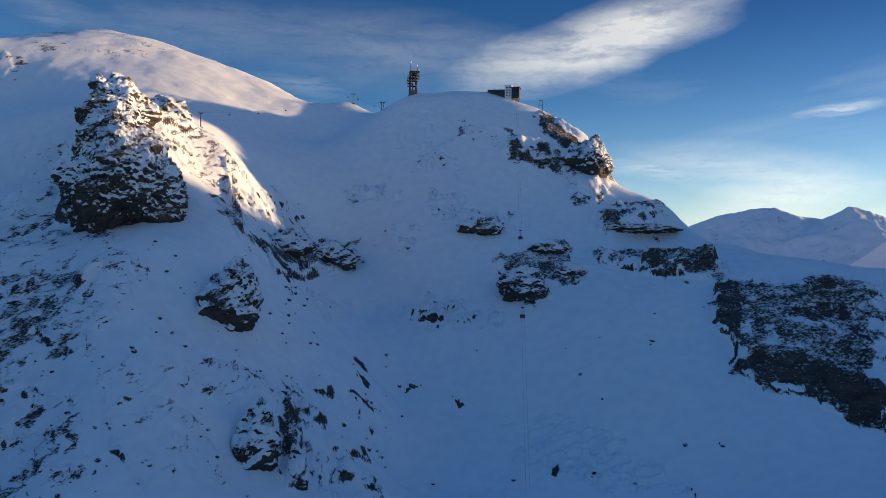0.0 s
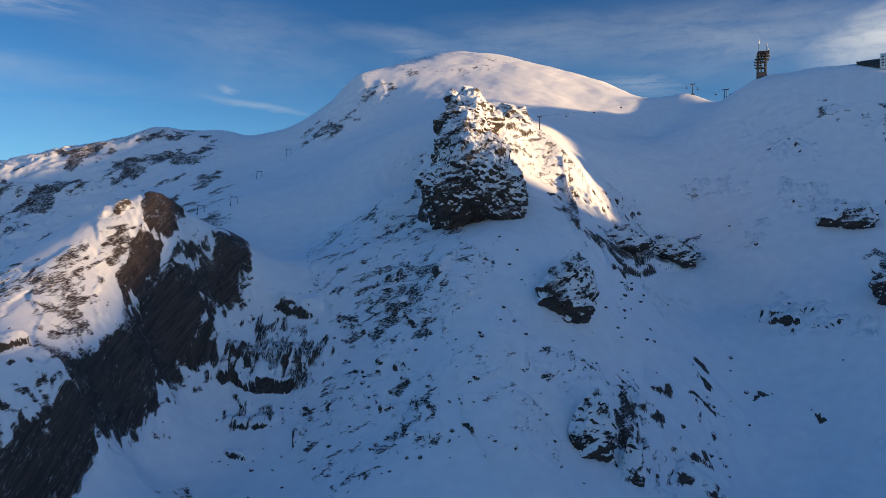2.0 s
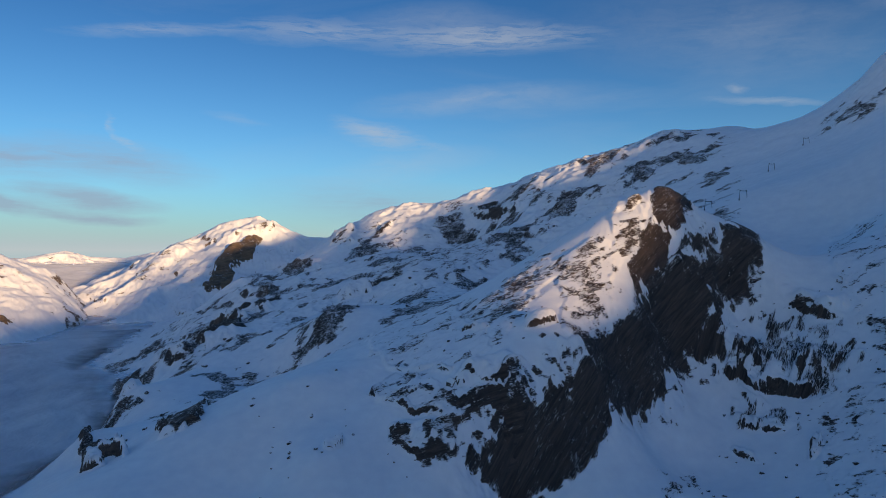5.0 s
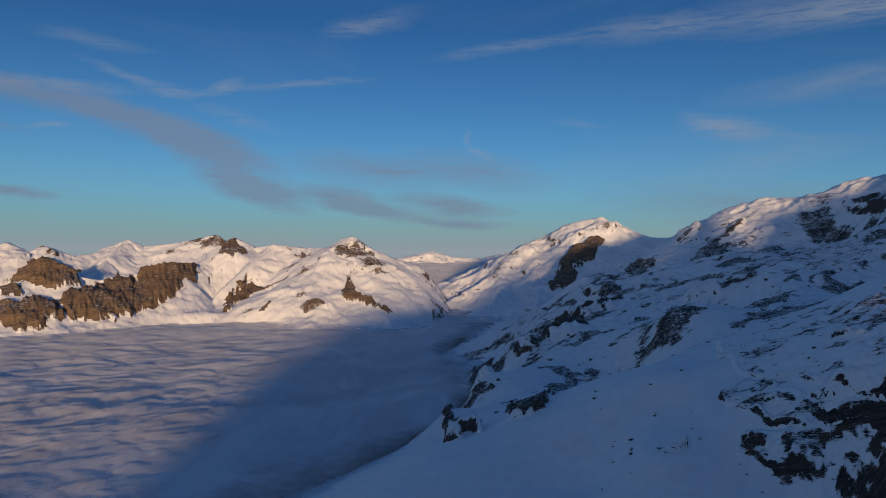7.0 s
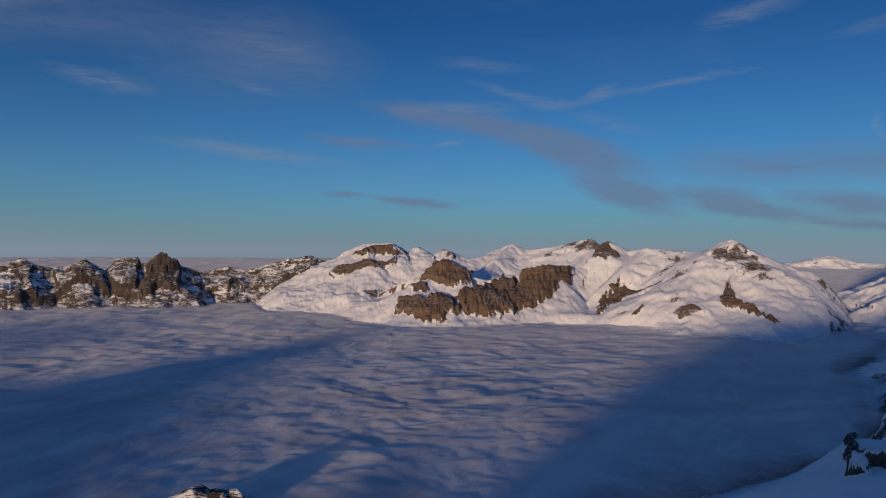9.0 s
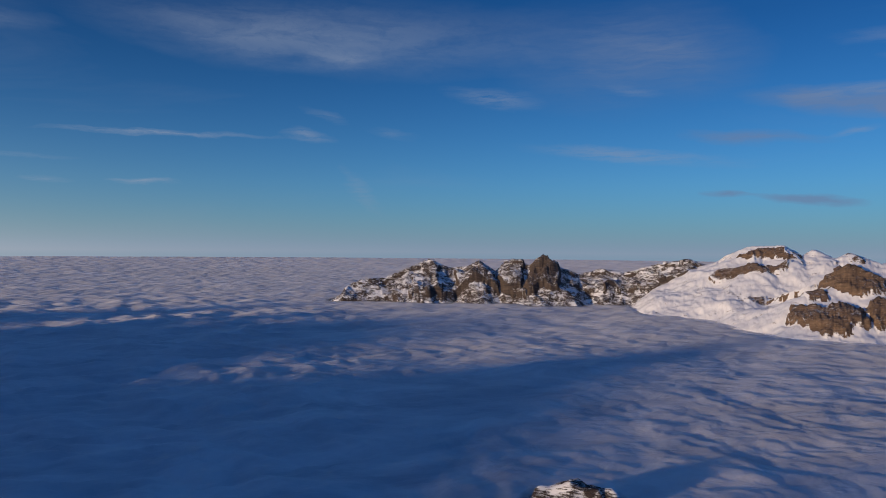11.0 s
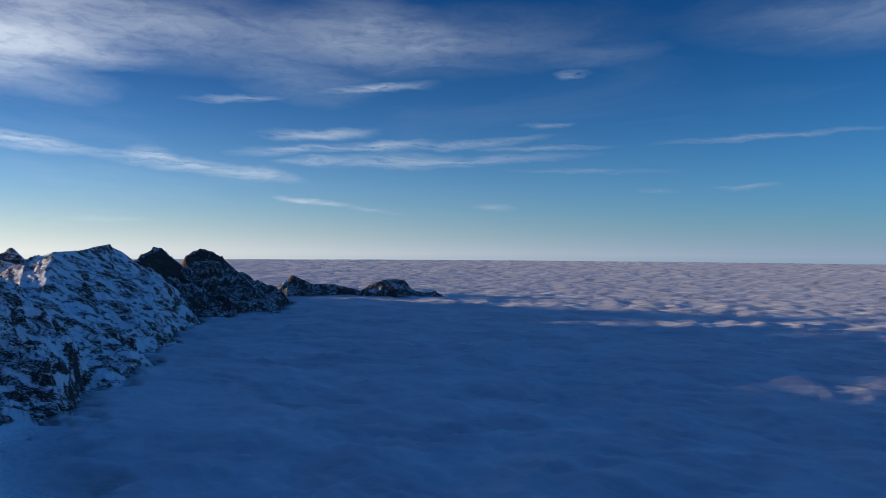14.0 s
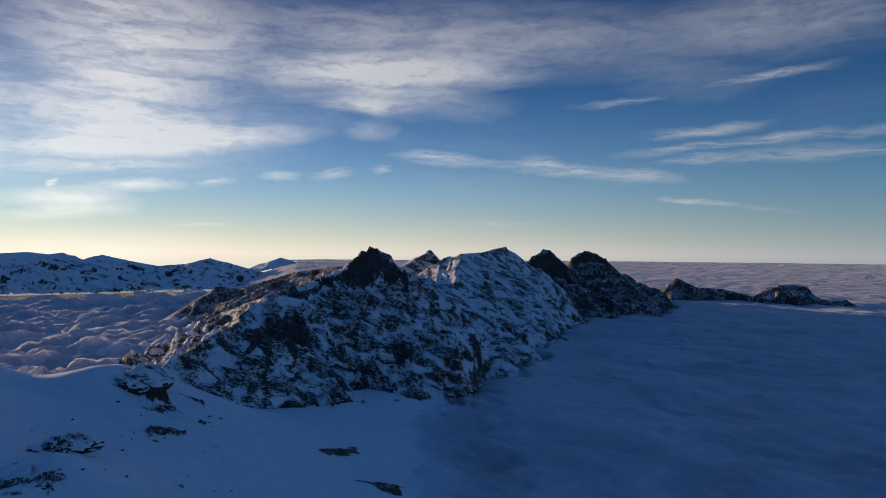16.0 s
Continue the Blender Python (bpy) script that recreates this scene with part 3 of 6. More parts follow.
NEAR_FACES_D = [
    (0.65, 4, 0, 0, [(-11.66, 804), (-12.54, 828), (-14.29, 844), (-16.86, 874), (-17.71, 867), (-18.13, 850), (-16.03, 825), (-13.0, 796)]),
    (0.7, 4, 0, 0, [(-11.46, 749), (-13.89, 759), (-16.47, 788), (-18.99, 768), (-22.24, 722), (-21.85, 687), (-17.76, 698), (-15.63, 719), (-12.58, 735)]),
    (0.55, 2, 0, 0, [(-0.95, 785), (-3.02, 800), (-4.87, 800), (-3.96, 777), (-2.12, 766)]),
    (0.6, 3, 0, 0, [(-4.45, 726), (-6.73, 752), (-9.89, 766), (-10.36, 724), (-11.7, 726), (-11.26, 702), (-9.02, 693), (-8.81, 667), (-7.68, 656), (-6.08, 672), (-4.92, 700)]),
]
NEAR_FACES_E = [
    (0.56, 5, 0, 0, [(-21.46, 671), (-22.65, 682), (-26.48, 672), (-28.3, 690), (-31.43, 682), (-32.35, 660), (-32.43, 514), (-30.15, 519), (-28.37, 532), (-26.18, 529), (-24.28, 537), (-22.71, 554), (-22.29, 594), (-21.08, 610)]),
    (0.86, 4, 0, 0, [(-22.71, 554), (-24.65, 559), (-28.0, 555), (-30.12, 555), (-32.4, 548), (-32.43, 514), (-30.15, 517), (-28.02, 532), (-24.66, 537)]),
    (0.95, 3, 0, 0, [(-21.46, 671), (-22.85, 671), (-23.08, 594), (-22.71, 561), (-22.21, 594), (-21.16, 610)]),
    (0.9, 2, 0, 0, [(-26.13, 622), (-27.97, 609), (-29.74, 624), (-30.45, 595), (-31.47, 598), (-30.1, 609), (-29.74, 636), (-27.96, 622)]),
]
NEAR_FACES_F = [
    (0.39, 2, 0, 0, [(37.82, 745), (35.07, 745), (30.54, 695), (27.89, 730), (26.1, 603), (23.5, 514), (25.62, 492), (26.91, 482), (30.48, 518), (32.72, 512), (35.94, 558), (37.81, 621)]),
    (0.52, 1, 0, 2, [(46.98, 540), (44.26, 574), (40.1, 580), (36.39, 551), (36.37, 522), (36.82, 503), (43.3, 537), (46.52, 539)]),
    (0.5, 1, 0, 2, [(44.68, 530), (40.52, 517), (40.04, 496), (44.2, 512)]),
]
NEAR_FACES_G = [
    (0.79, 1, 0, 1, [(50.02, 603), (47.76, 697), (47.06, 614), (47.51, 583), (48.86, 563), (48.85, 558), (47.04, 570), (45.22, 610), (42.45, 697), (42.21, 605), (44.73, 580), (47.0, 547), (49.25, 501), (52.36, 446), (54.54, 446), (56.25, 446), (64.8, 446), (62.08, 446), (57.57, 446), (56.74, 446), (54.16, 483), (51.53, 514), (51.55, 548), (50.68, 574)]),
    (0.25, 2, 0, 1, [(51.09, 530), (50.65, 552), (48.86, 563), (47.05, 588), (44.76, 628), (46.13, 592), (48.17, 559), (48.61, 551), (49.96, 536)]),
    (0.8, 1, 0, 1, [(62.08, 411), (56.72, 430), (50.6, 489), (52.36, 442), (54.54, 409), (56.25, 398), (65.19, 395)]),
]
NEAR_FACES_H = [
    (0.52, 1, 0, 0, [(66.01, 526), (63.71, 540), (60.54, 584), (57.63, 566), (53.77, 561), (52.87, 533), (53.29, 499), (55.88, 442), (57.18, 455), (57.63, 537), (60.11, 494), (62.12, 448), (65.62, 500)]),
    (0.5, 1, 0, 0, [(53.34, 588), (51.58, 600), (48.89, 735), (47.76, 735), (50.68, 574), (51.33, 552), (53.32, 545)]),
    (0.5, 3, 0, 0, [(72.7, 456), (71.02, 474), (67.47, 444), (66.72, 430), (61.7, 423), (59.66, 428), (59.66, 423), (62.08, 413), (66.34, 412), (69.97, 428)]),
    (0.82, 3, 0, 0, [(66.35, 419), (63.67, 422), (60.48, 424), (59.66, 426), (62.48, 415), (65.59, 411)]),
]
NEAR_FACES_I = [
    (0.6, 3, 0, 0, [(71.34, 412), (68.54, 411), (65.96, 411), (65.38, 401), (65.76, 395), (68.53, 398)]),
    (0.4, 1, 0, 0, [(49.2, 428), (46.93, 457), (46.01, 433), (46.46, 412), (48.74, 404)]),
    (0.45, 1, 0, 0, [(33.15, 479), (30.45, 472), (27.77, 439), (27.75, 424), (32.23, 459)]),
    (0.82, 5, 0, 0, [(64.15, 1448), (62.58, 1434), (62.97, 1411), (61.37, 1320), (62.57, 1353), (63.76, 1421)]),
    (0.8, 4, 0, 0, [(72.1, 1448), (70.74, 1455), (70.91, 1437), (71.76, 1422)]),
    (0.62, 4, 0, 0, [(61.77, 1231), (57.65, 1198), (58.07, 1178), (61.36, 1203)]),
]
NEAR_FACES_J = [
    (0.58, 3, 0, 0, [(60.16, 1355), (56.39, 1293), (52.48, 1273), (50.7, 1280), (51.15, 1258), (54.67, 1262), (58.5, 1286)]),
    (0.48, 3, 0, 0, [(67.54, 1489), (63.76, 1469), (65.68, 1436), (67.54, 1418)]),
    (0.5, 3, 0, 0, [(72.75, 1370), (70.73, 1383), (67.9, 1403), (67.53, 1388), (70.73, 1338), (72.75, 1319)]),
    (0.62, 3, 0, 0, [(66.78, 1072), (64.12, 1117), (64.51, 1088), (66.03, 1056)]),
    (0.62, 3, 0, 0, [(72.74, 1188), (70.37, 1118), (72.74, 1111)]),
    (0.45, 3, 0, 0, [(58.94, 1448), (55.98, 1443), (53.38, 1415), (48.92, 1418), (48.01, 1368), (50.71, 1368), (54.25, 1389), (57.68, 1393)]),
]
NEAR_FACES_K = [
    (0.4, 2, 0, 0, [(69.31, 1063), (65.64, 947), (62.54, 725), (65.64, 725), (69.31, 907)]),
    (0.6, 3, 0, 0, [(83.48, 1356), (81.28, 1352), (79.86, 1350), (80.2, 1295), (82.73, 1312)]),
    (0.9, 6, 0, 0, [(84.03, 1284), (81.99, 1239), (79.84, 1198), (80.54, 1155), (83.09, 1189)]),
    (0.9, 6, 0, 0, [(85.56, 1092), (84.22, 1257), (82.71, 1075), (84.97, 1046)]),
    (0.8, 5, 0, 0, [(92.23, 1101), (91.4, 1273), (90.14, 1061), (91.17, 880)]),
    (0.85, 6, 0, 0, [(94.36, 921), (93.5, 921), (93.48, 737), (90.94, 702), (94.33, 702)]),
    (0.8, 5, 0, 0, [(89.29, 514), (86.88, 642), (85.32, 642), (85.7, 482), (87.66, 471)]),
]
NEAR_FACES_L = [
    (0.7, 4, 0, 0, [(79.86, 1443), (76.9, 1381), (76.89, 1308), (79.51, 1393)]),
    (0.38, 2, 0, 0, [(88.94, 1390), (86.55, 1426), (85.37, 1305), (88.51, 1044), (89.33, 1063)]),
    (0.85, 4, 0, 0, [(256.19, 649), (255.85, 664), (254.81, 679), (253.73000000000002, 656), (252.82, 635), (253.37, 629), (254.8, 638), (256.02, 633)]),
    (0.8, 1.5, 0, 0, [(252.09, 651), (250.01, 651), (250.39, 638)]),
    (0.75, 1.5, 0, 0, [(254.07999999999998, 625), (252.63, 621), (250.38, 600), (252.63, 602)]),
    (0.8, 1.5, 0, 0, [(254.43, 583), (251.51, 576), (251.88, 563), (254.43, 562)]),
    (0.8, 1.5, 0, 0, [(241.76999999999998, 620), (238.37, 653), (238.6, 633), (240.41, 617)]),
]
NEAR_FACES_M = [
    (0.8, 1.5, 0, 0, [(238.81, 565), (234.45, 588), (235.37, 559)]),
    (0.6, 1.5, 0, 0, [(263.87, 445), (259.72, 413), (260.44, 405), (263.86, 394)]),
    (0.55, 1.5, 0, 0, [(261.85, 497), (258.65, 517), (258.64, 457), (261.15, 437)]),
    # sunken strips for crevasses; rock colour stands in for the shade inside
    (1, -1, 0, 0, [(6.64, 595), (6.36, 596), (6.12, 580), (6.4, 577)]),
    (1, -1, 0, 0, [(6.35, 561), (6.07, 562), (6.06, 551), (6.29, 551)]),
    (1, -1, 0, 0, [(7.33, 522), (6.51, 534), (5.5, 544), (5.82, 539)]),
    (1, -1, 0, 0, [(3.63, 600), (2.85, 600), (1.83, 596), (2.75, 596)]),
    (1, -1, 0, 0, [(-0.77, 585), (-1.56, 581), (-2.58, 573), (-1.7, 577)]),
]
NEAR_FACES_N = [
    # two more crevasses, their shade put in as rock colour
    (1, -1, 0, 0, [(-21.57, 499), (-21.89, 497), (-22.53, 489), (-22.05, 490)]),
    (1, -1, 0, 0, [(-19.91, 460), (-20.32, 457), (-20.89, 448), (-20.4, 450)]),
    (1, 1, 0, 0, [(-8.86, 492), (-9.4, 492), (-9.76, 486), (-9.18, 486)]),
    (0.38, 1, 0, 0, [(20.06, 461), (16.3, 472), (14.14, 479), (13.69, 463), (17.12, 439), (19.63, 441)]),
    (0.3, 1, 0, 0, [(25.9, 428), (20.01, 423), (17.07, 406), (17.9, 391), (23.17, 386), (25.12, 405)]),
    (0.4, 1, 0, 0, [(37.75, 512), (35.0, 511), (32.24, 467), (33.1, 390), (36.76, 393), (38.18, 464)]),
]
NEAR_FACES_O = [
    (0.36, 2, 0, 0, [(72.73, 640), (67.5, 640), (62.51, 449), (65.61, 439), (70.68, 486), (72.71, 512)]),
    (0.42, 2, 0, 0, [(72.75, 1319), (63.75, 1368), (61.76, 1162), (65.66, 1114), (70.72, 1129)]),
    (0.42, 2, 0, 0, [(23.42, 858), (19.82, 862), (16.87, 799), (15.98, 717), (18.11, 728), (20.6, 739), (22.23, 759)]),
    (0.55, 2, 0, 0, [(38.3, 1225), (36, 1175), (33.9, 1190), (31.7, 1190), (31.7, 1160), (33.9, 1150), (36, 1125), (38.3, 1170)]),
]
NEAR_FACES = NEAR_FACES_A + NEAR_FACES_B + NEAR_FACES_C + NEAR_FACES_D + NEAR_FACES_E + NEAR_FACES_F + NEAR_FACES_G + NEAR_FACES_H + NEAR_FACES_I + NEAR_FACES_J + NEAR_FACES_K + NEAR_FACES_L + NEAR_FACES_M + NEAR_FACES_N + NEAR_FACES_O
# Broken ice, not rock: dark specks are put in for its shaded cracks.
SERAC_FACES_A = [
    (0.25, 0, 0, 0, [(16.01, 790), (12.96, 836), (10.28, 843), (10.71, 814), (14.25, 730), (15.99, 746)]),
    (0.25, 0, 0, 0, [(9.4, 876), (6.23, 891), (3.93, 862), (4.38, 852), (7.58, 867)]),
    (0.25, 0, 0, 0, [(1.15, 833), (-2.55, 815), (-4.86, 806), (-2.1, 793), (0.68, 808)]),
    (0.25, 0, 0, 0, [(3.14, 698), (-0.79, 678), (-4.49, 650), (-0.81, 647), (2.44, 668)]),
    (0.25, 0, 0, 0, [(5.05, 807), (2.28, 790), (2.04, 768), (4.35, 781)]),
    (0.23, 0, 0, 0, [(3.97, 949), (-0.2, 903), (-0.68, 869), (2.1, 889)]),
    (0.23, 0, 0, 0, [(10.22, 676), (7.51, 728), (8.4, 662), (9.75, 628)]),
]
SERAC_FACES_B = [
    (0.14, 0, 0, 0, [(-5.5, 545), (-10.94, 521), (-18.75, 464), (-14.51, 455), (-8.27, 494)]),
]
SERAC_FACES = SERAC_FACES_A + SERAC_FACES_B
CENTRAL_FACES_A = [
    (0.88, 8, 0, 0, [(131.19, 2521), (130.07, 2574), (128.26, 2550), (127.8, 2478), (129.61, 2494)]),
    (0.8, 8, 0, 0, [(133.41, 2406), (132.3, 2443), (129.61, 2439), (127.79, 2460), (128.02, 2412), (130.06, 2368), (132.3, 2371)]),
    (0.88, 5, 0, 0, [(127.8, 2510), (126.88, 2542), (127.34, 2451)]),
    (0.7, 5, 0, 0, [(125.04, 2467), (124.35, 2532), (123.2, 2539), (122.73, 2526), (124.11, 2465)]),
    (0.88, 14, 1, 0, [(126.17, 2153), (125.13, 2413), (124.12, 2469), (123.28, 2458), (121.8, 2467), (121.79, 2109), (123.41, 2053), (124.01, 2077)]),
    (0.88, 6, 1, 0, [(127.32, 2155), (125.48, 2059), (125.48, 2018), (126.85, 2002)]),
]
CENTRAL_FACES_B = [
    (0.88, 14, 1, 0, [(128.21, 1929), (127.77, 1997), (125.47, 1955), (124.09, 2006), (122.94, 1991), (122.46, 1879), (124.08, 1859), (125.46, 1844), (127.3, 1884)]),
    (0.88, 18, 1, 0, [(122.94, 1986), (120.4, 2124), (118.56, 2156), (117.86, 2161), (117.7, 1996), (118.53, 1929), (120.84, 1900), (122.46, 1893)]),
    (0.88, 16, 1, 0, [(118.18, 2155), (115.8, 2416), (113.51, 2303), (113.73, 2213), (115.32, 2075), (117.61, 1978), (118.17, 1995)]),
    (0.7, 5, 0, 0, [(115.12, 2546), (113.76, 2577), (111.95, 2541), (111.72, 2457), (113.52, 2490)]),
    (0.83, 6, 0, 0, [(111.94, 2477), (111.05, 2511), (110.15, 2423), (110.81, 2346), (111.94, 2410)]),
]
CENTRAL_FACES_C = [
    (0.88, 8, 0, 0, [(111.9, 2018), (111.24, 2157), (109.46, 2241), (106.82, 2212), (107.69, 2213), (109.89, 2154), (111.23, 2032)]),
    (0.7, 4, 0, 0, [(106.84, 2377), (105.12, 2438), (104.69, 2378), (106.4, 2298)]),
    (0.68, 4, 0, 0, [(106.82, 2212), (105.11, 2232), (105.53, 2174)]),
    (0.74, 6, 0, 0, [(103.63, 2225), (102.18, 2347), (101.15, 2371), (100.33, 2295), (99.12, 2176), (99.71, 2132), (100.93, 2144), (101.75, 2224)]),
    (0.68, 4, 0, 0, [(106.6, 2022), (105.74, 2053), (105.95, 1984)]),
    (0.93, 8, 0, 0, [(102.55, 1970), (102.15, 2094), (101.53, 2104), (100.91, 1985), (99.29, 1910), (98.3, 1917), (98.89, 1887), (101.31, 1963)]),
]
CENTRAL_FACES_D = [
    (0.8, 5, 0, 0, [(106.59, 1929), (104.23, 1950), (103.6, 1921), (105.51, 1904)]),
    (0.93, 6, 0, 0, [(109.0, 1957), (108.34, 2008), (108.12, 1968), (108.77, 1950)]),
    (0.68, 4, 0, 0, [(130.72, 2179), (129.37, 2282), (129.59, 2238)]),
]
CENTRAL_FACES = CENTRAL_FACES_A + CENTRAL_FACES_B + CENTRAL_FACES_C + CENTRAL_FACES_D
RIGHT_FACES = [
    (0.92, 10, 0, 0, [(85.78, 2159), (85.02, 2344), (82.77, 2495), (81.31, 2493), (82.02, 2388), (83.5, 2339), (83.87, 2172), (85.39, 2139)]),
    (0.55, 5, 0, 0, [(82.78, 2523), (81.32, 2593), (79.89, 2588), (81.67, 2516)]),
    (0.5, 5, 0, 0, [(93.57, 2437), (90.63, 2485), (86.6, 2671), (86.99, 2577), (89.8, 2341), (92.71, 2266)]),
]
LEFT_FACES_A = [
    (0.6, 10, 1, 0, [(156.93, 2423), (156.41, 2519), (155.17, 2561), (154.26, 2546), (154.61, 2425)]),
    (0.68, 14, 1, 0, [(153.69, 2443), (153.33, 2550), (151.06, 2550), (150.47, 2528), (149.48, 2514), (149.68, 2461)]),
    (0.68, 14, 1, 0, [(149.48, 2462), (149.29, 2571), (147.69, 2557), (147.27, 2425)]),
    (0.78, 16, 1, 0, [(147.47, 2433), (147.08, 2564), (145.84, 2556), (144.58, 2533), (144.78, 2439)]),
    (0.6, 6, 1, 0, [(144.57, 2460), (143.09, 2557), (141.36, 2532), (142.66, 2507)]),
    (0.68, 10, 0, 0, [(141.36, 2488), (140.05, 2572), (137.39, 2553), (135.59, 2571), (133.54, 2600), (133.77, 2561), (137.38, 2529), (140.05, 2510)]),
]
LEFT_FACES_B = [
    (0.68, 8, 0, 0, [(138.51, 2587), (138.07, 2602), (135.6, 2613), (134.69, 2601), (137.39, 2584)]),
    (0.35, 4, 0, 0, [(159.48, 2456), (158.48, 2500), (156.06, 2537), (156.93, 2423)]),
]
LEFT_FACES = LEFT_FACES_A + LEFT_FACES_B
WEST_FACES_A = [
    (0.4, 3, 0, 0, [(248.86, 836), (246.89, 910), (244.87, 1042), (241.09, 1141), (235.82, 1143), (234.01, 1115), (232.18, 1091), (231.7, 976), (235.77, 918), (240.61, 869), (245.66, 818)]),
    (0.66, 4, 0, 0, [(252.11, 957), (248.87, 879), (247.29, 847), (248.47, 844), (250.79, 818)]),
    (0.85, 4, 0, 0, [(241.95, 1143), (238.49, 1184), (237.17, 1200), (235.83, 1227), (234.02, 1120), (234.46, 1114), (237.16, 1157), (239.79, 1130)]),
    (0.62, 3, 0, 0, [(241.05, 883), (237.55, 955), (237.55, 950), (241.47, 877)]),
    (0.66, 3, 0, 0, [(234.89, 987), (231.71, 998), (232.16, 973), (233.98, 951)]),
    (0.82, 5, 0, 0, [(244.88, 1067), (241.09, 1142), (241.51, 1102), (244.46, 1052)]),
]
WEST_FACES_B = [
    (0.8, 5, 0, 0, [(247.69, 902), (244.87, 1016), (241.92, 970), (243.6, 890), (246.89, 844)]),
]
WEST_FACES = WEST_FACES_A + WEST_FACES_B


def rock_faces(bearing, distance, x, y, rows, edge=1.0):
    """Bare rock inside each outline, lift of the face, and lean of its beds."""
    bare, lift, lean = np.zeros(x.shape), np.zeros(x.shape), np.zeros(x.shape)
    for much, high, fluted, leaning, outline in rows:
        pb, pr = np.array(outline, float).T
        pad = 0.04 * pr.mean()
        pad_b = np.degrees(pad / pr.mean())
        m = (bearing > pb.min() - pad_b) & (bearing < pb.max() + pad_b) & (distance > pr.min() - pad) & (distance < pr.max() + pad)
        if not m.any():
            continue
        mid = pr.mean()
        px, py = x[m], y[m]
        wave = 0.05 * mid
        u = np.radians(bearing[m]) * mid + 0.012 * mid * fbm(px / wave, py / wave, 4, 101, 0.6)
        v = distance[m] + 0.016 * mid * fbm(px / wave + 31, py / wave, 4, 102, 0.6)
        qu, qv = np.radians(pb) * mid, pr
        near, inside = np.full(u.shape, 1e9), np.zeros(u.shape, bool)
        for k in range(len(qu)):
            au, av, bu, bv = qu[k - 1], qv[k - 1], qu[k], qv[k]
            t = np.clip(((u - au) * (bu - au) + (v - av) * (bv - av)) / max((bu - au) ** 2 + (bv - av) ** 2, 1e-6), 0, 1)
            near = np.minimum(near, np.hypot(u - au - t * (bu - au), v - av - t * (bv - av)))
            with np.errstate(divide="ignore", invalid="ignore"):
                inside ^= ((av > v) != (bv > v)) & (u < (bu - au) * (v - av) / (bv - av) + au)
        d = np.where(inside, near, -near)
        # thin cover frays out, bare walls end sharply
        fray = (0.006 if much > 0.75 else 0.022) * edge * mid
        ragged_d = d + (0.008 if much > 0.75 else 0.035) * mid * fbm(px / (0.035 * mid), py / (0.035 * mid), 5, 117, 0.6)
        soft = smooth(-fray, fray, ragged_d)
        # fissures and ribs in the face
        rib = ridged(np.radians(bearing[m]) * mid / (0.008 * mid), distance[m] / (0.03 * mid), 4, 111, 0.55) - 0.8 if fluted else ridged(px / (0.018 * mid), py / (0.018 * mid), 4, 113, 0.58) - 0.8
        lift[m] = (np.maximum if high > 0 else np.add)(lift[m], high * smooth(0, 0.5 * abs(high) + 1, d) * (1 + 0.25 * fbm(px / (0.03 * mid), py / (0.03 * mid), 3, 115)) + soft * ((0.20 if fluted else 0.12) * abs(high) + 0.4) * rib)
        late = much < 0.45 or much > 0.8
        bare[m] = np.where(soft > 0.5, much, bare[m]) if late else np.maximum(bare[m], much * soft)
        lean[m] = np.where(soft > 0.3, leaning, lean[m])
    return bare, lift, lean


def crest_height(x, y, crests, steep, rough, grainsize, seed, fine=0.4):
    """A massif round its crests: steep below the crest by its cliff, then easing off, with gullies and spurs."""
    z = np.full(x.shape, -1e9)
    off = np.zeros(x.shape)
    wx, wy = x + 25 * fbm(x / 120, y / 120, 3, seed + 3), y + 25 * fbm(x / 120 + 9, y / 120, 3, seed + 4)
    for c, cliff in crests:
        for p, q in zip(c, c[1:]):
            px, py = plan(p[0], p[1])
            qx, qy = plan(q[0], q[1])
            ex, ey = qx - px, qy - py
            t = np.clip(((x - px) * ex + (y - py) * ey) / (ex * ex + ey * ey), 0, 1)
            d = np.hypot(x - px - t * ex, y - py - t * ey)
            tw = np.clip(((wx - px) * ex + (wy - py) * ey) / (ex * ex + ey * ey), 0, 1)
            dw = np.hypot(wx - px - tw * ex, wy - py - tw * ey)
            dd = np.minimum(dw, d * 1.6)
            h = p[2] + (q[2] - p[2]) * t - cliff * smooth(4, 8 + cliff * 0.5, dd) - steep * dd * (1 - 0.00035 * dd)
            off = np.where(h > z, d, off)
            z = np.maximum(z, h)
    folds = ridged(x / grainsize, y / grainsize, 5, seed, fine) - 0.9
    return z + rough * folds * smooth(0, 90, off) + 0.12 * rough * (ridged(x / 34, y / 34, 3, seed + 9) - 0.5) * smooth(2, 20, off)


# ---- materials ----
def material(name):
    m = bpy.data.materials.new(name)
    m.use_nodes = True
    m.node_tree.nodes.clear()
    return m, m.node_tree.nodes, m.node_tree.links


def math_node(n, l, op, a, b=None, clamp=False):
    node = n.new("ShaderNodeMath")
    node.operation, node.use_clamp = op, clamp
    for i, v in enumerate((a, b)):
        if v is None:
            continue
        if isinstance(v, (int, float)):
            node.inputs[i].default_value = v
        else:
            l.new(v, node.inputs[i])
    return node.outputs[0]


def noise_node(n, l, vec, scale, detail=4, rough=0.55, distort=0.0):
    t = n.new("ShaderNodeTexNoise")
    t.inputs["Scale"].default_value, t.inputs["Detail"].default_value = scale, detail
    t.inputs["Roughness"].default_value, t.inputs["Distortion"].default_value = rough, distort
    l.new(vec, t.inputs["Vector"])
    return t.outputs["Fac"]


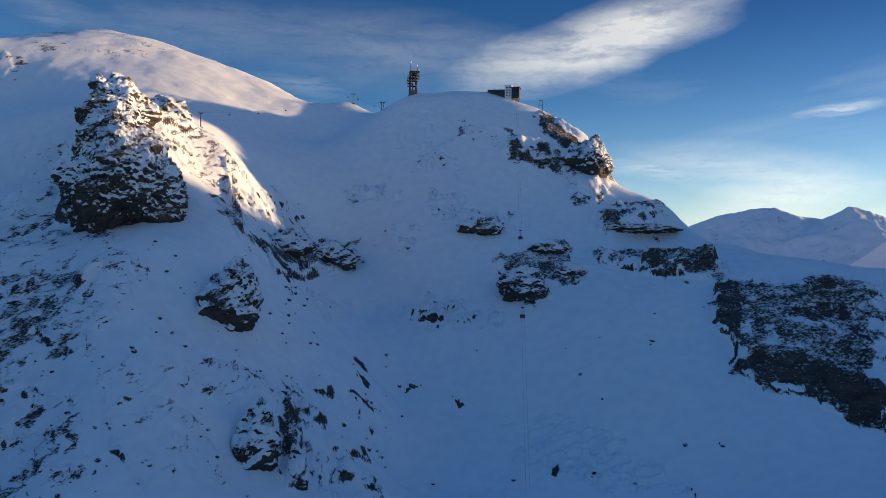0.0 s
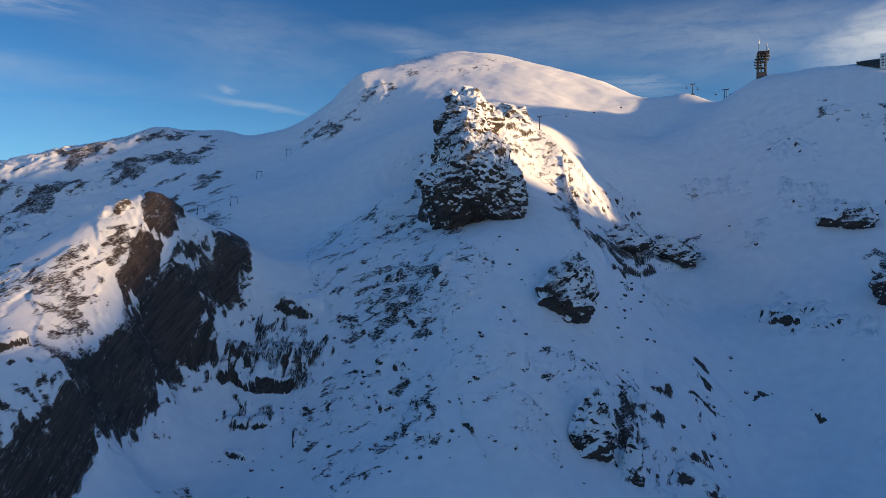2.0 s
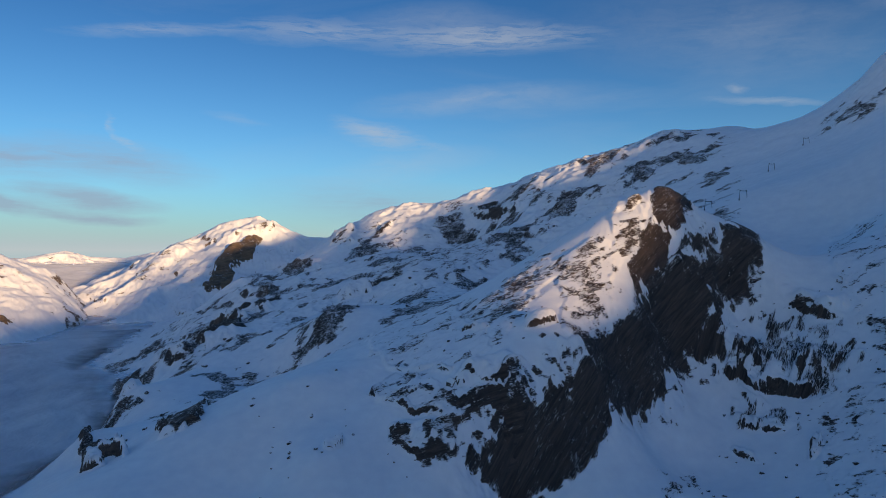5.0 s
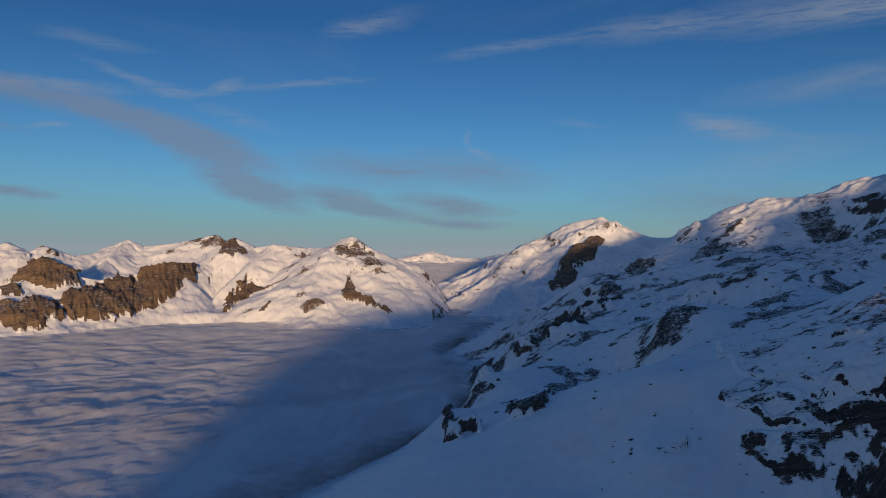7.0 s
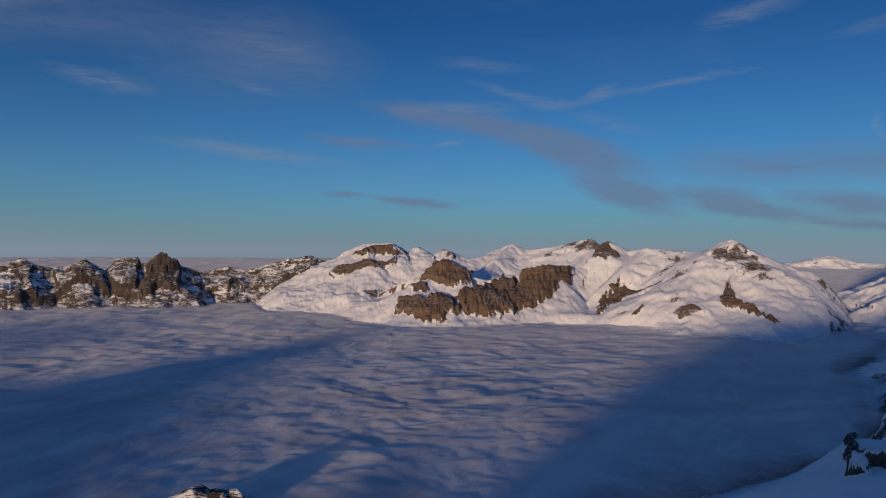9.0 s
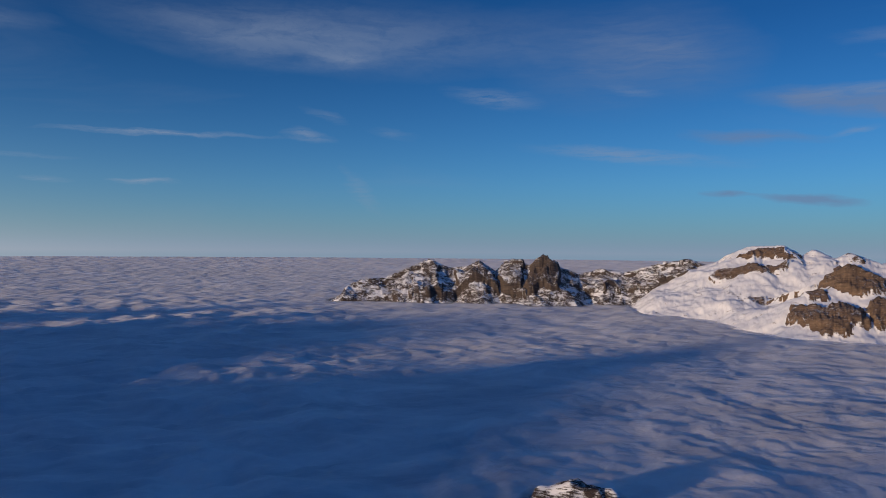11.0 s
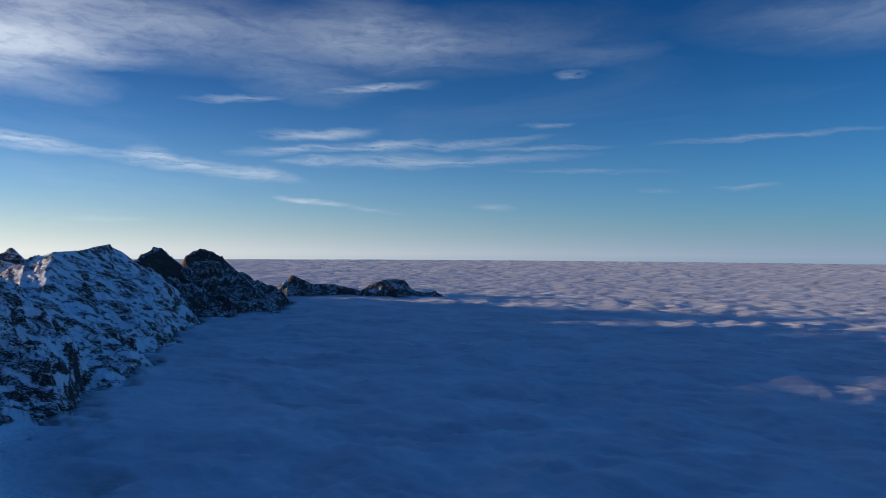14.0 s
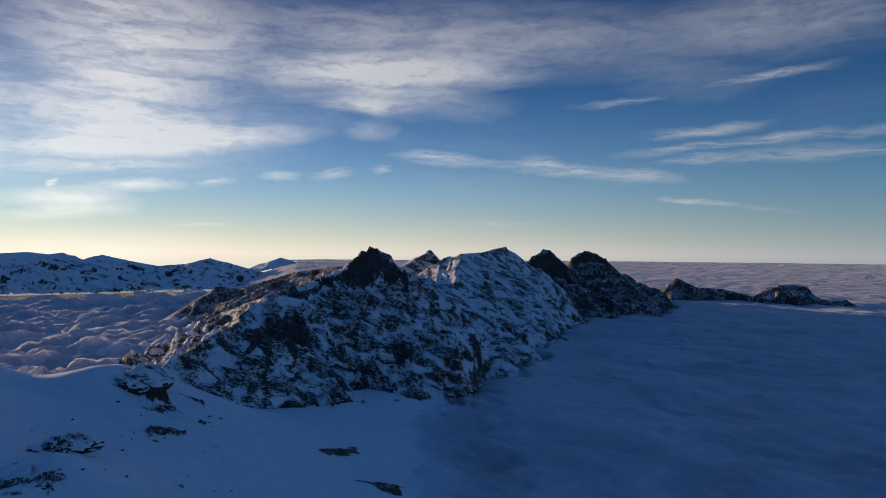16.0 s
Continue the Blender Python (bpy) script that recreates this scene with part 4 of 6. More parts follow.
def mapped(n, l, vec, scale):
    m = n.new("ShaderNodeMapping")
    m.inputs["Scale"].default_value = scale
    l.new(vec, m.inputs["Vector"])
    return m.outputs[0]


def ramp(n, l, fac, stops):
    r = n.new("ShaderNodeValToRGB")
    e = r.color_ramp.elements
    while len(e) < len(stops):
        e.new(0.5)
    for k, (p, c) in zip(e, stops):
        k.position, k.color = p, (*c, 1)
    l.new(fac, r.inputs[0])
    return r.outputs[0]


def alpine(name, scale=1.0, steep=(0.45, 0.75), stone=0.0, dark=(0.034, 0.027, 0.025), light=(0.14, 0.105, 0.087), leaning=False):
    """Snow where the ground can hold it, rock where it is too steep or swept bare; scale: size of the grain, larger is coarser."""
    m, n, l = material(name)
    geo = n.new("ShaderNodeNewGeometry")
    pos = geo.outputs["Position"]
    sep = n.new("ShaderNodeSeparateXYZ")
    l.new(geo.outputs["Normal"], sep.inputs[0])
    # beds of rock that dip across the mountain
    dip = n.new("ShaderNodeVectorMath")
    dip.operation = "DOT_PRODUCT"
    l.new(pos, dip.inputs[0])
    dip.inputs[1].default_value = (-0.22, -0.24, 1.0)
    flat = n.new("ShaderNodeSeparateXYZ")
    l.new(pos, flat.inputs[0])
    across, along_x, along_y = dip.outputs["Value"], flat.outputs[0], flat.outputs[1]
    if leaning:
        # steep beds of the buttress (1) and upright slabs (2)
        lean, along = n.new("ShaderNodeAttribute"), n.new("ShaderNodeAttribute")
        lean.attribute_name, along.attribute_name = "lean", "along"
        slanted = math_node(n, l, "ADD", math_node(n, l, "MULTIPLY", flat.outputs[2], 0.62), math_node(n, l, "MULTIPLY", along.outputs["Fac"], 0.78))
        upright = math_node(n, l, "ADD", math_node(n, l, "MULTIPLY", flat.outputs[2], 0.25), math_node(n, l, "MULTIPLY", along.outputs["Fac"], 0.97))
        is_one = math_node(n, l, "MULTIPLY", math_node(n, l, "GREATER_THAN", lean.outputs["Fac"], 0.5), math_node(n, l, "LESS_THAN", lean.outputs["Fac"], 1.5))
        is_two = math_node(n, l, "GREATER_THAN", lean.outputs["Fac"], 1.5)
        for flag, value in ((is_one, slanted), (is_two, upright)):
            pick = n.new("ShaderNodeMix")
            l.new(flag, pick.inputs[0])
            l.new(across, pick.inputs[2])
            l.new(value, pick.inputs[3])
            across = pick.outputs[0]
    bed = n.new("ShaderNodeCombineXYZ")
    l.new(along_x, bed.inputs[0])
    l.new(along_y, bed.inputs[1])
    l.new(across, bed.inputs[2])
    bed = bed.outputs[0]
    stony = n.new("ShaderNodeAttribute")
    stony.attribute_name = "stony"
    # snow lies in specks and stripes along the beds, in streaks down the fall line and in broad drifts
    fine = noise_node(n, l, mapped(n, l, bed, (0.30, 0.30, 1.5)), 0.55 / scale, 9, 0.70, 0.5)
    streak = noise_node(n, l, mapped(n, l, pos, (1, 1, 0.35)), 0.10 / scale, 6, 0.62, 0.8)
    broad = noise_node(n, l, pos, 0.022 / scale, 4, 0.5)
    hold = math_node(n, l, "ADD", math_node(n, l, "MULTIPLY", fine, 0.60), math_node(n, l, "ADD", math_node(n, l, "MULTIPLY", streak, 0.22), math_node(n, l, "MULTIPLY", broad, 0.18)))
    lo, hi = steep
    slope = math_node(n, l, "MULTIPLY", math_node(n, l, "SUBTRACT", hi, sep.outputs["Z"]), 1.0 / (hi - lo), True)
    bare = math_node(n, l, "MAXIMUM", math_node(n, l, "MAXIMUM", stony.outputs["Fac"], stone), slope)
    # the snow cover comes and goes from patch to patch
    patches = math_node(n, l, "ADD", math_node(n, l, "MULTIPLY", noise_node(n, l, mapped(n, l, bed, (0.7, 0.7, 1.6)), 0.05 / scale, 5, 0.6, 0.6), 3.8), -1.4, True)
    drop = math_node(n, l, "MULTIPLY", math_node(n, l, "SUBTRACT", 1.0, patches), math_node(n, l, "MULTIPLY", math_node(n, l, "SUBTRACT", 1.08, bare), 0.62))
    bare = math_node(n, l, "MULTIPLY", math_node(n, l, "SUBTRACT", bare, drop), 1.0, True)
    # level places inside bare rock keep their snow
    ledge = math_node(n, l, "MULTIPLY", math_node(n, l, "SUBTRACT", sep.outputs["Z"], 0.65), 0.30)
    need = math_node(n, l, "MINIMUM", math_node(n, l, "ADD", math_node(n, l, "MULTIPLY", bare, 1.25), 0.08), math_node(n, l, "ADD", math_node(n, l, "MULTIPLY", bare, 0.34), 0.40))
    need = math_node(n, l, "SUBTRACT", need, math_node(n, l, "MULTIPLY", ledge, bare))
    hold = math_node(n, l, "ADD", math_node(n, l, "MULTIPLY", hold, 1.7), -0.35)
    fac = math_node(n, l, "ADD", math_node(n, l, "MULTIPLY", math_node(n, l, "SUBTRACT", hold, need), 8.5), 0.5, True)
    strata = noise_node(n, l, mapped(n, l, bed, (0.25, 0.25, 2.0)), 0.12 / scale, 7, 0.68, 0.6)
    rock_col = ramp(n, l, strata, [(0.32, dark), (0.52, tuple(0.5 * (a + b) for a, b in zip(dark, light))), (0.70, light)])
    snow_col = ramp(n, l, noise_node(n, l, pos, 0.05 / scale, 5), [(0.3, (0.82, 0.84, 0.87)), (0.7, (0.90, 0.91, 0.92))])
    mix = n.new("ShaderNodeMix")
    mix.data_type = "RGBA"
    l.new(fac, mix.inputs["Factor"])
    l.new(rock_col, mix.inputs[6])
    l.new(snow_col, mix.inputs[7])
    cracks = noise_node(n, l, mapped(n, l, bed, (0.5, 0.5, 1.6)), 0.55 / scale, 9, 0.72, 0.3)
    rough_rock = math_node(n, l, "ADD", math_node(n, l, "MULTIPLY", cracks, 0.8), math_node(n, l, "MULTIPLY", strata, 0.8))
    drift = noise_node(n, l, mapped(n, l, pos, (1, 1, 0.5)), 0.07 / scale, 7, 0.55)
    relief = math_node(n, l, "ADD", math_node(n, l, "MULTIPLY", rough_rock, math_node(n, l, "SUBTRACT", 1.12, fac)), math_node(n, l, "ADD", math_node(n, l, "MULTIPLY", drift, 0.10), math_node(n, l, "MULTIPLY", fac, 0.10)))
    bump = n.new("ShaderNodeBump")
    bump.inputs["Strength"].default_value, bump.inputs["Distance"].default_value = 0.8, 3.0 * scale
    l.new(relief, bump.inputs["Height"])
    p = n.new("ShaderNodeBsdfPrincipled")
    p.inputs["Roughness"].default_value = 0.75
    p.inputs["Specular IOR Level"].default_value = 0.25
    l.new(mix.outputs[2], p.inputs["Base Color"])
    l.new(bump.outputs[0], p.inputs["Normal"])
    o = n.new("ShaderNodeOutputMaterial")
    l.new(p.outputs[0], o.inputs[0])
    return m


def fog_material():
    m, n, l = material("fog_top")
    geo = n.new("ShaderNodeNewGeometry")
    p = n.new("ShaderNodeBsdfPrincipled")
    # tones of thick and thin banks, painted to stand in for billow shading
    billow_tone = noise_node(n, l, mapped(n, l, geo.outputs["Position"], (0.7, 1.2, 1)), 0.0075, 6, 0.6, 1.2)
    l.new(ramp(n, l, billow_tone, [(0.36, (0.42, 0.45, 0.52)), (0.62, (0.72, 0.73, 0.77))]), p.inputs["Base Color"])
    # droplets send light on forwards at a low angle
    p.inputs["Roughness"].default_value = 0.62
    # light seeps on inside the fog and softens its shadows
    p.subsurface_method = "BURLEY"
    p.inputs["Subsurface Weight"].default_value = 1.0
    p.inputs["Subsurface Radius"].default_value = (1.0, 1.0, 1.0)
    p.inputs["Subsurface Scale"].default_value = 40.0
    p.inputs["Sheen Weight"].default_value, p.inputs["Sheen Roughness"].default_value = 0.35, 0.6
    p.inputs["Specular IOR Level"].default_value = 0.45
    soft = noise_node(n, l, mapped(n, l, geo.outputs["Position"], (0.8, 1.3, 1)), 0.016, 4, 0.5, 0.3)
    bump = n.new("ShaderNodeBump")
    bump.inputs["Strength"].default_value, bump.inputs["Distance"].default_value = 0.7, 13.0
    l.new(soft, bump.inputs["Height"])
    l.new(bump.outputs[0], p.inputs["Normal"])
    att = n.new("ShaderNodeAttribute")
    att.attribute_name = "thickness"
    wisp = noise_node(n, l, geo.outputs["Position"], 0.03, 5, 0.6)
    deep = math_node(n, l, "ADD", att.outputs["Fac"], math_node(n, l, "MULTIPLY", math_node(n, l, "SUBTRACT", wisp, 0.5), 26))
    deep = math_node(n, l, "MULTIPLY", deep, 1 / 30, True)
    clear = n.new("ShaderNodeBsdfTransparent")
    mix = n.new("ShaderNodeMixShader")
    l.new(deep, mix.inputs[0])
    l.new(clear.outputs[0], mix.inputs[1])
    glow = n.new("ShaderNodeBsdfTranslucent")
    glow.inputs["Color"].default_value = (0.86, 0.86, 0.88, 1)
    body = n.new("ShaderNodeMixShader")
    body.inputs[0].default_value = 0.15
    l.new(p.outputs[0], body.inputs[1])
    l.new(glow.outputs[0], body.inputs[2])
    l.new(body.outputs[0], mix.inputs[2])
    o = n.new("ShaderNodeOutputMaterial")
    l.new(mix.outputs[0], o.inputs[0])
    return m


NEAR_ALPINE = alpine("snow_and_rock", 0.5, (0.25, 0.62), leaning=True)
FAR_ALPINE = alpine("far_snow_and_rock", 1.5, (0.45, 0.82), 0.27, (0.075, 0.054, 0.041), (0.29, 0.20, 0.13))
BROWN_ALPINE = alpine("brown_cliffs_with_snow", 1.3, (0.45, 0.88), 0.54, (0.035, 0.029, 0.027), (0.15, 0.115, 0.092))
ROCKY_ALPINE = alpine("rock_dusted_with_snow", 1.0, (0.10, 0.55), 0.51)
ROCKY_FAR = alpine("far_rock_dusted_with_snow", 2.4, (0.5, 0.9), 0.4)
SNOWY_ALPINE = alpine("snow_with_rock_specks", 1.1, (0.25, 0.70), 0.48)
TOWER_ROCK = alpine("steep_dark_rock_with_snow", 1.2, (0.5, 0.92), 0.62)
FOG_TOP = fog_material()


# ---- large forms ----


def sheet(name, x, y, z, mat, floor=None, extras=None):
    """One mesh object from a grid of places; cells wholly below floor are left out."""
    rows, cols = z.shape
    co = np.stack([x, y, z], -1).reshape(-1, 3)
    i = np.arange(rows * cols).reshape(rows, cols)
    quads = np.stack([i[:-1, :-1], i[:-1, 1:], i[1:, 1:], i[1:, :-1]], -1).reshape(-1, 4)
    if floor is not None:
        quads = quads[(co[quads, 2] > floor).any(1)]
    used = np.unique(quads)
    remap = np.zeros(len(co), np.int64)
    remap[used] = np.arange(len(used))
    co, quads = co[used], remap[quads]
    me = bpy.data.meshes.new(name)
    me.vertices.add(len(co))
    me.vertices.foreach_set("co", co.astype(np.float32).ravel())
    me.loops.add(quads.size)
    me.loops.foreach_set("vertex_index", quads.astype(np.int32).ravel())
    me.polygons.add(len(quads))
    me.polygons.foreach_set("loop_start", np.arange(0, quads.size, 4, dtype=np.int32))
    me.polygons.foreach_set("use_smooth", np.ones(len(quads), bool))
    me.update(calc_edges=True)
    me.materials.append(mat)
    for key, values in (extras or {}).items():
        me.attributes.new(key, "FLOAT", "POINT").data.foreach_set("value", values.reshape(-1)[used].astype(np.float32))
    return new(name, me)


def patch(bearings, distances):
    b, r = np.meshgrid(bearings, distances)
    return b, r, *plan(b, r)


# The massif that the camera hovers beside.
b, r, x, y = patch(np.concatenate([np.arange(-98, -36, 1.0), np.arange(-36, 106, 0.13)]), np.geomspace(345, 2000, 720))
ground = sheet("ground", x, y, ground_height(b, r), NEAR_ALPINE, floor=-24, extras=dict(zip(("stony", "lean", "along"), stoniness(b, r, x, y))))
tagged(ground, "steep snow-covered glacier slopes with dark rock bands", "ground", kind="structure")
b, r, x, y = patch(np.concatenate([np.arange(106, 225, 1.0), np.arange(225, 266, 0.15)]), np.geomspace(300, 1100, 330))
ground = sheet("ground", x, y, ground_height(b, r), NEAR_ALPINE, floor=-24, extras=dict(zip(("stony", "lean", "along"), stoniness(b, r, x, y))))
tagged(ground, "shaded snow slope with scattered rocks dropping into fog", "ground", kind="structure")

# Mountains beyond: bearing, distance, height along each crest.
WEST_CREST = [
    (254.41, 720, 87.3), (251.69, 790, 89.1), (249.63, 870, 94.5), (247.1, 980, 113.2), (245.16, 1060, 133.8), (242.51, 1130, 146.8),
    (240.04, 1165, 161.8), (239.14, 1180, 177.4), (237.77, 1195, 192.5),
]

WEST_ARETE = [
    (245.16, 1060, 133.8), (247.1, 1130, 114.8), (248.8, 1180, 97.9), (251.29, 1200, 64.5),
]

WEST_HEAD = [
    (237.77, 1195, 192.5), (237.09, 1210, 199.3), (235.94, 1235, 191.4), (235.71, 1250, 179.3), (234.92, 1280, 162.3),
]

WEST_SIDE = [
    (234.92, 1280, 162.3), (233.84, 1270, 114.5), (232.77, 1230, 72.6), (231.83, 1180, 37.9),
]

WEST_PEAK = [
    (235.92, 1950, 99.6), (234.18, 1900, 128.4), (232.7, 1860, 155.6), (231.32, 1830, 181.7), (230.86, 1820, 180.5), (230.16, 1800, 189.5),
    (228.55, 1880, 192.4), (226.57, 1980, 208.2), (225.69, 2060, 183.9), (224.64, 2150, 143.8),
]

WEST_RIBS = [
    (233.62, 1880, 136.8), (233.85, 1460, 122.8), (232.7, 1860, 154.1), (233.06, 1460, 118.2), (231.78, 1840, 172.6), (232.32, 1455, 113.8),
    (230.86, 1820, 180.5), (231.67, 1450, 109.5),
]

WEST_SPUR = [
    (230.16, 1800, 189.5), (230.25, 1650, 159.8), (230.98, 1440, 106.8), (230.83, 1330, 62.4),
]

WEST_SADDLE = [
    (234.77, 1300, 138.6), (232.92, 1370, 122.2), (230.98, 1430, 107.4),
]

WEST_TOWERS = [
    (224.86, 2100, 128.2), (224.59, 2120, 166.7), (223.96, 2140, 181.9), (222.92, 2180, 201), (222.15, 2190, 173.3), (221.47, 2200, 148.8),
    (220.34, 2120, 70.6), (219.09, 2080, 32.9),
]

WEST_DOME = [
    (221.47, 2380, 148.4), (221.16, 2380, 175), (220.58, 2390, 190.2), (219.92, 2400, 197.9), (219.25, 2410, 188.6), (218.59, 2430, 171.5),
    (217.8, 2480, 140), (217.44, 2500, 112.3), (216.75, 2560, 106.6), (216.49, 2620, 67.9), (215.96, 2680, 15.3),
]

# unseen mass behind the peak, added to keep the sun off the fog
WEST_UNSEEN_MASS = [
    (231, 1800, 150), (226, 2200, 140),
]

CENTRAL_CREST = [
    (135.93, 2330, 24.4), (133.93, 2520, 79.7), (133.04, 2655, 130.4), (132.05, 2610, 184), (130.55, 2592, 213.7), (128.26, 2574, 216.6),
    (127.01, 2565, 181.8), (126.18, 2556, 202.8), (124.79, 2547, 172.4), (123.87, 2547, 193.3), (122.01, 2565, 160.8), (120.17, 2655, 177.2),
    (118.7, 2700, 216.5), (117.65, 2682, 193.1), (115.6, 2610, 204.5), (112.25, 2565, 231.9), (111.58, 2538, 213.8), (110.88, 2520, 227.8),
    (109.61, 2502, 192.7), (107.68, 2484, 205), (105.57, 2448, 194.4), (103.72, 2430, 193.3), (101.92, 2385, 235.2), (100.74, 2340, 205.2),
    (99.76, 2295, 154.8), (98.61, 2250, 120.4), (97.66, 2196, 62.9),
]

CENTRAL_SPUR = [
    (130.74, 2268, 13.7), (128, 2178, 82.6), (125.93, 2151, 110.5), (124.09, 2142, 152.9), (122, 2142, 115.5), (120.61, 2151, 101.8),
    (118.32, 2160, 116.3), (115.59, 2205, 133.5), (113.56, 2295, 124.5),
]

CENTRAL_RIBS = [
    [(101.92, 2385, 232), (103.5, 2250, 185), (105.5, 2130, 110), (107, 2020, 50)],
    [(101.92, 2385, 232), (102.5, 2290, 165), (102.3, 2200, 110), (100.5, 2120, 50), (98.6, 2080, 2)],
    [(111.58, 2538, 212), (112.8, 2400, 165), (113.9, 2300, 130)],
    [(118.7, 2700, 214), (119.8, 2500, 160), (120.6, 2330, 110)],
    [(130.5, 2592, 211), (130, 2400, 145), (130.5, 2268, 65)],
    [(107.68, 2484, 203), (109.5, 2320, 145), (111.5, 2180, 80)],
]

LEFT_RANGE = [
    (132.59, 2655, 130.5), (133.72, 2637, 147.6), (134.93, 2628, 168.4), (137.93, 2610, 139.2), (139.66, 2601, 115), (141.37, 2592, 129.4),
    (143.24, 2583, 108), (144.68, 2574, 132), (145.89, 2565, 172.8), (147.15, 2565, 140.1), (147.86, 2565, 147.7), (149.2, 2565, 142.2),
    (149.84, 2565, 114.2), (151.18, 2565, 153.4), (153.05, 2565, 119.1), (151.83, 2565, 135), (153.74, 2565, 127.8), (155.26, 2565, 157),
    (156.79, 2547, 130.6), (159, 2520, 90.1), (160.8, 2502, 85.9), (162.16, 2484, 58.1),
]

RIGHT_PEAK = [
    (93.75, 2450, 33.8), (91.48, 2600, 101.4), (89.18, 2700, 170.3), (86.88, 2750, 230.8), (84.12, 2700, 294.7), (81.6, 2650, 319.4),
    (79.53, 2600, 271.9), (77.72, 2600, 243.4), (72.84, 2600, 234.7),
]

HAZY = [
    (99.1, 4600, 106.9), (97.49, 4600, 133.8), (96.34, 4600, 153.2), (95.18, 4600, 172.6), (93.56, 4600, 136.6), (91.25, 4600, 131),
    (89.41, 4600, 162.1), (87.58, 4600, 174.7), (84.41, 4600, 162.6),
]

ISLAND = [
    (215.91, 2762, 41.4), (214.22, 2720, 59), (213.07, 2703, 99.1), (211.59, 2703, 66.5), (209.84, 2703, 64.5), (207.61, 2678, 42.5),
    (206.51, 2678, 79.5), (205.22, 2678, 88.6), (204.06, 2669, 80.7), (203.37, 2660, 36.5),
]

ISLET = [
    (203.23, 2623, 26.2), (202.46, 2623, 37.1), (201.63, 2623, 43.9), (200.77, 2623, 23.4),
]

WEST_RANGE = [
    (263.77, 4620, 79.6), (263.27, 4620, 133.2), (262.6, 4620, 126.7), (260.87, 4620, 152.3), (259.44, 4620, 109.5), (257.6, 4620, 155.9),
    (255.7, 4620, 118.7), (253.74, 4620, 87.4), (251.73, 4620, 100.8), (250.08, 4600, 136.3), (247.98, 4570, 90.9), (245.6, 4520, 38.8),
]

WEST_LOW = [
    (249.45, 2702, 59.1), (247.54, 2645, 53), (245.82, 2588, 83.8), (243.63, 2530, 116), (240.95, 2415, 135.2), (238.23, 2300, 145.9),
]

WEST_BACK = [
    (235.93, 1850, 142), (233.86, 1850, 178.1), (232.62, 1850, 199.2), (231.78, 1850, 169.5),
]

WEST_HAZE = [
    (263.94, 4860, 163), (262.26, 4860, 170), (261.04, 4860, 156.6), (260.16, 4860, 167.1), (259.62, 4860, 146.4),
]

WEST_CONE = [
    (245.48, 4700, 117.1), (244.65, 4700, 139.4), (243.72, 4700, 117.4),
]

EAST_PEAKS = [
    (-18.14, 2400, 280.7), (-21.41, 2400, 335.1), (-23.77, 2400, 355.5), (-25.3, 2400, 359.8), (-27.17, 2400, 329.2), (-28.43, 2350, 319.6),
    (-29.32, 2330, 334.8), (-30.36, 2300, 353.5), (-31.38, 2300, 339.9), (-32.32, 2300, 312.5),
]

KNOB = [
    (145.37, 560, 11.2), (143.75, 560, 17.9), (142.71, 560, 13.4), (141.46, 560, 13), (141.03, 560, 6.6),
]

MASSIFS = []


def massif_height(b, r, x, y, lo, hi, crests, steep, rough, grainsize, seed, faces, fine):
    ends = 2 - smooth(lo, lo + 7, b) - smooth(-hi, 7 - hi, -b)
    return crest_height(x, y, crests, steep, rough, grainsize, seed, fine) + rock_faces(b, r, x, y, faces)[1] - 160 * ends


def mountain(name, crests, label, mat, steep=0.8, wide=350, rough=30.0, grainsize=160.0, step=0.08, seed=1, cell=9.0, faces=(), fine=0.4):
    pts = [p for c, cliff in crests for p in c]
    bb = [p[0] for p in pts]
    rr = [p[1] for p in pts]
    b, r, x, y = patch(np.arange(min(bb) - 8, max(bb) + 8, step), np.arange(min(rr) - wide, max(rr) + 100, cell))
    MASSIFS.append((min(bb) - 8, max(bb) + 8, min(rr) - wide, max(rr) + 100, (min(bb) - 8, max(bb) + 8, crests, steep, rough, grainsize, seed, faces, fine)))
    ob = sheet(name, x, y, massif_height(b, r, x, y, min(bb) - 8, max(bb) + 8, crests, steep, rough, grainsize, seed, faces, fine), mat, floor=-30, extras={"stony": rock_faces(b, r, x, y, faces)[0]})
    return tagged(ob, label, "mountain")


mountain("mountain", [(CENTRAL_CREST, 0), (CENTRAL_SPUR, 12)] + [(rib, 0) for rib in CENTRAL_RIBS], "sunlit snowy mountain range with brown cliff bands rising from fog", FAR_ALPINE, 0.52, 600, 20, 320, 0.06, 3, 7.0, CENTRAL_FACES, 0.36)
mountain("mountain", [(LEFT_RANGE, 6)], "jagged brown limestone range with snow above the fog", BROWN_ALPINE, 0.85, 350, 14, 130, 0.05, 5, 6.0, LEFT_FACES, 0.45)
mountain("mountain", [(RIGHT_PEAK, 0)], "pyramid mountain with one sunlit brown rock face", FAR_ALPINE, 0.6, 500, 26, 240, 0.06, 7, 8.0, RIGHT_FACES)
mountain("mountain", [(HAZY, 0)], "far hazy snow mountains on the horizon", FAR_ALPINE, 0.4, 300, 20, 150, 0.07, 9)
mountain("mountain", [(ISLAND, 12)], "small dark rocky ridge standing out of the fog", TOWER_ROCK, 0.75, 300, 20, 60, 0.05, 11)
mountain("mountain", [(ISLET, 6)], "tiny dark rock island in the fog", TOWER_ROCK, 0.75, 200, 12, 50, 0.05, 13)
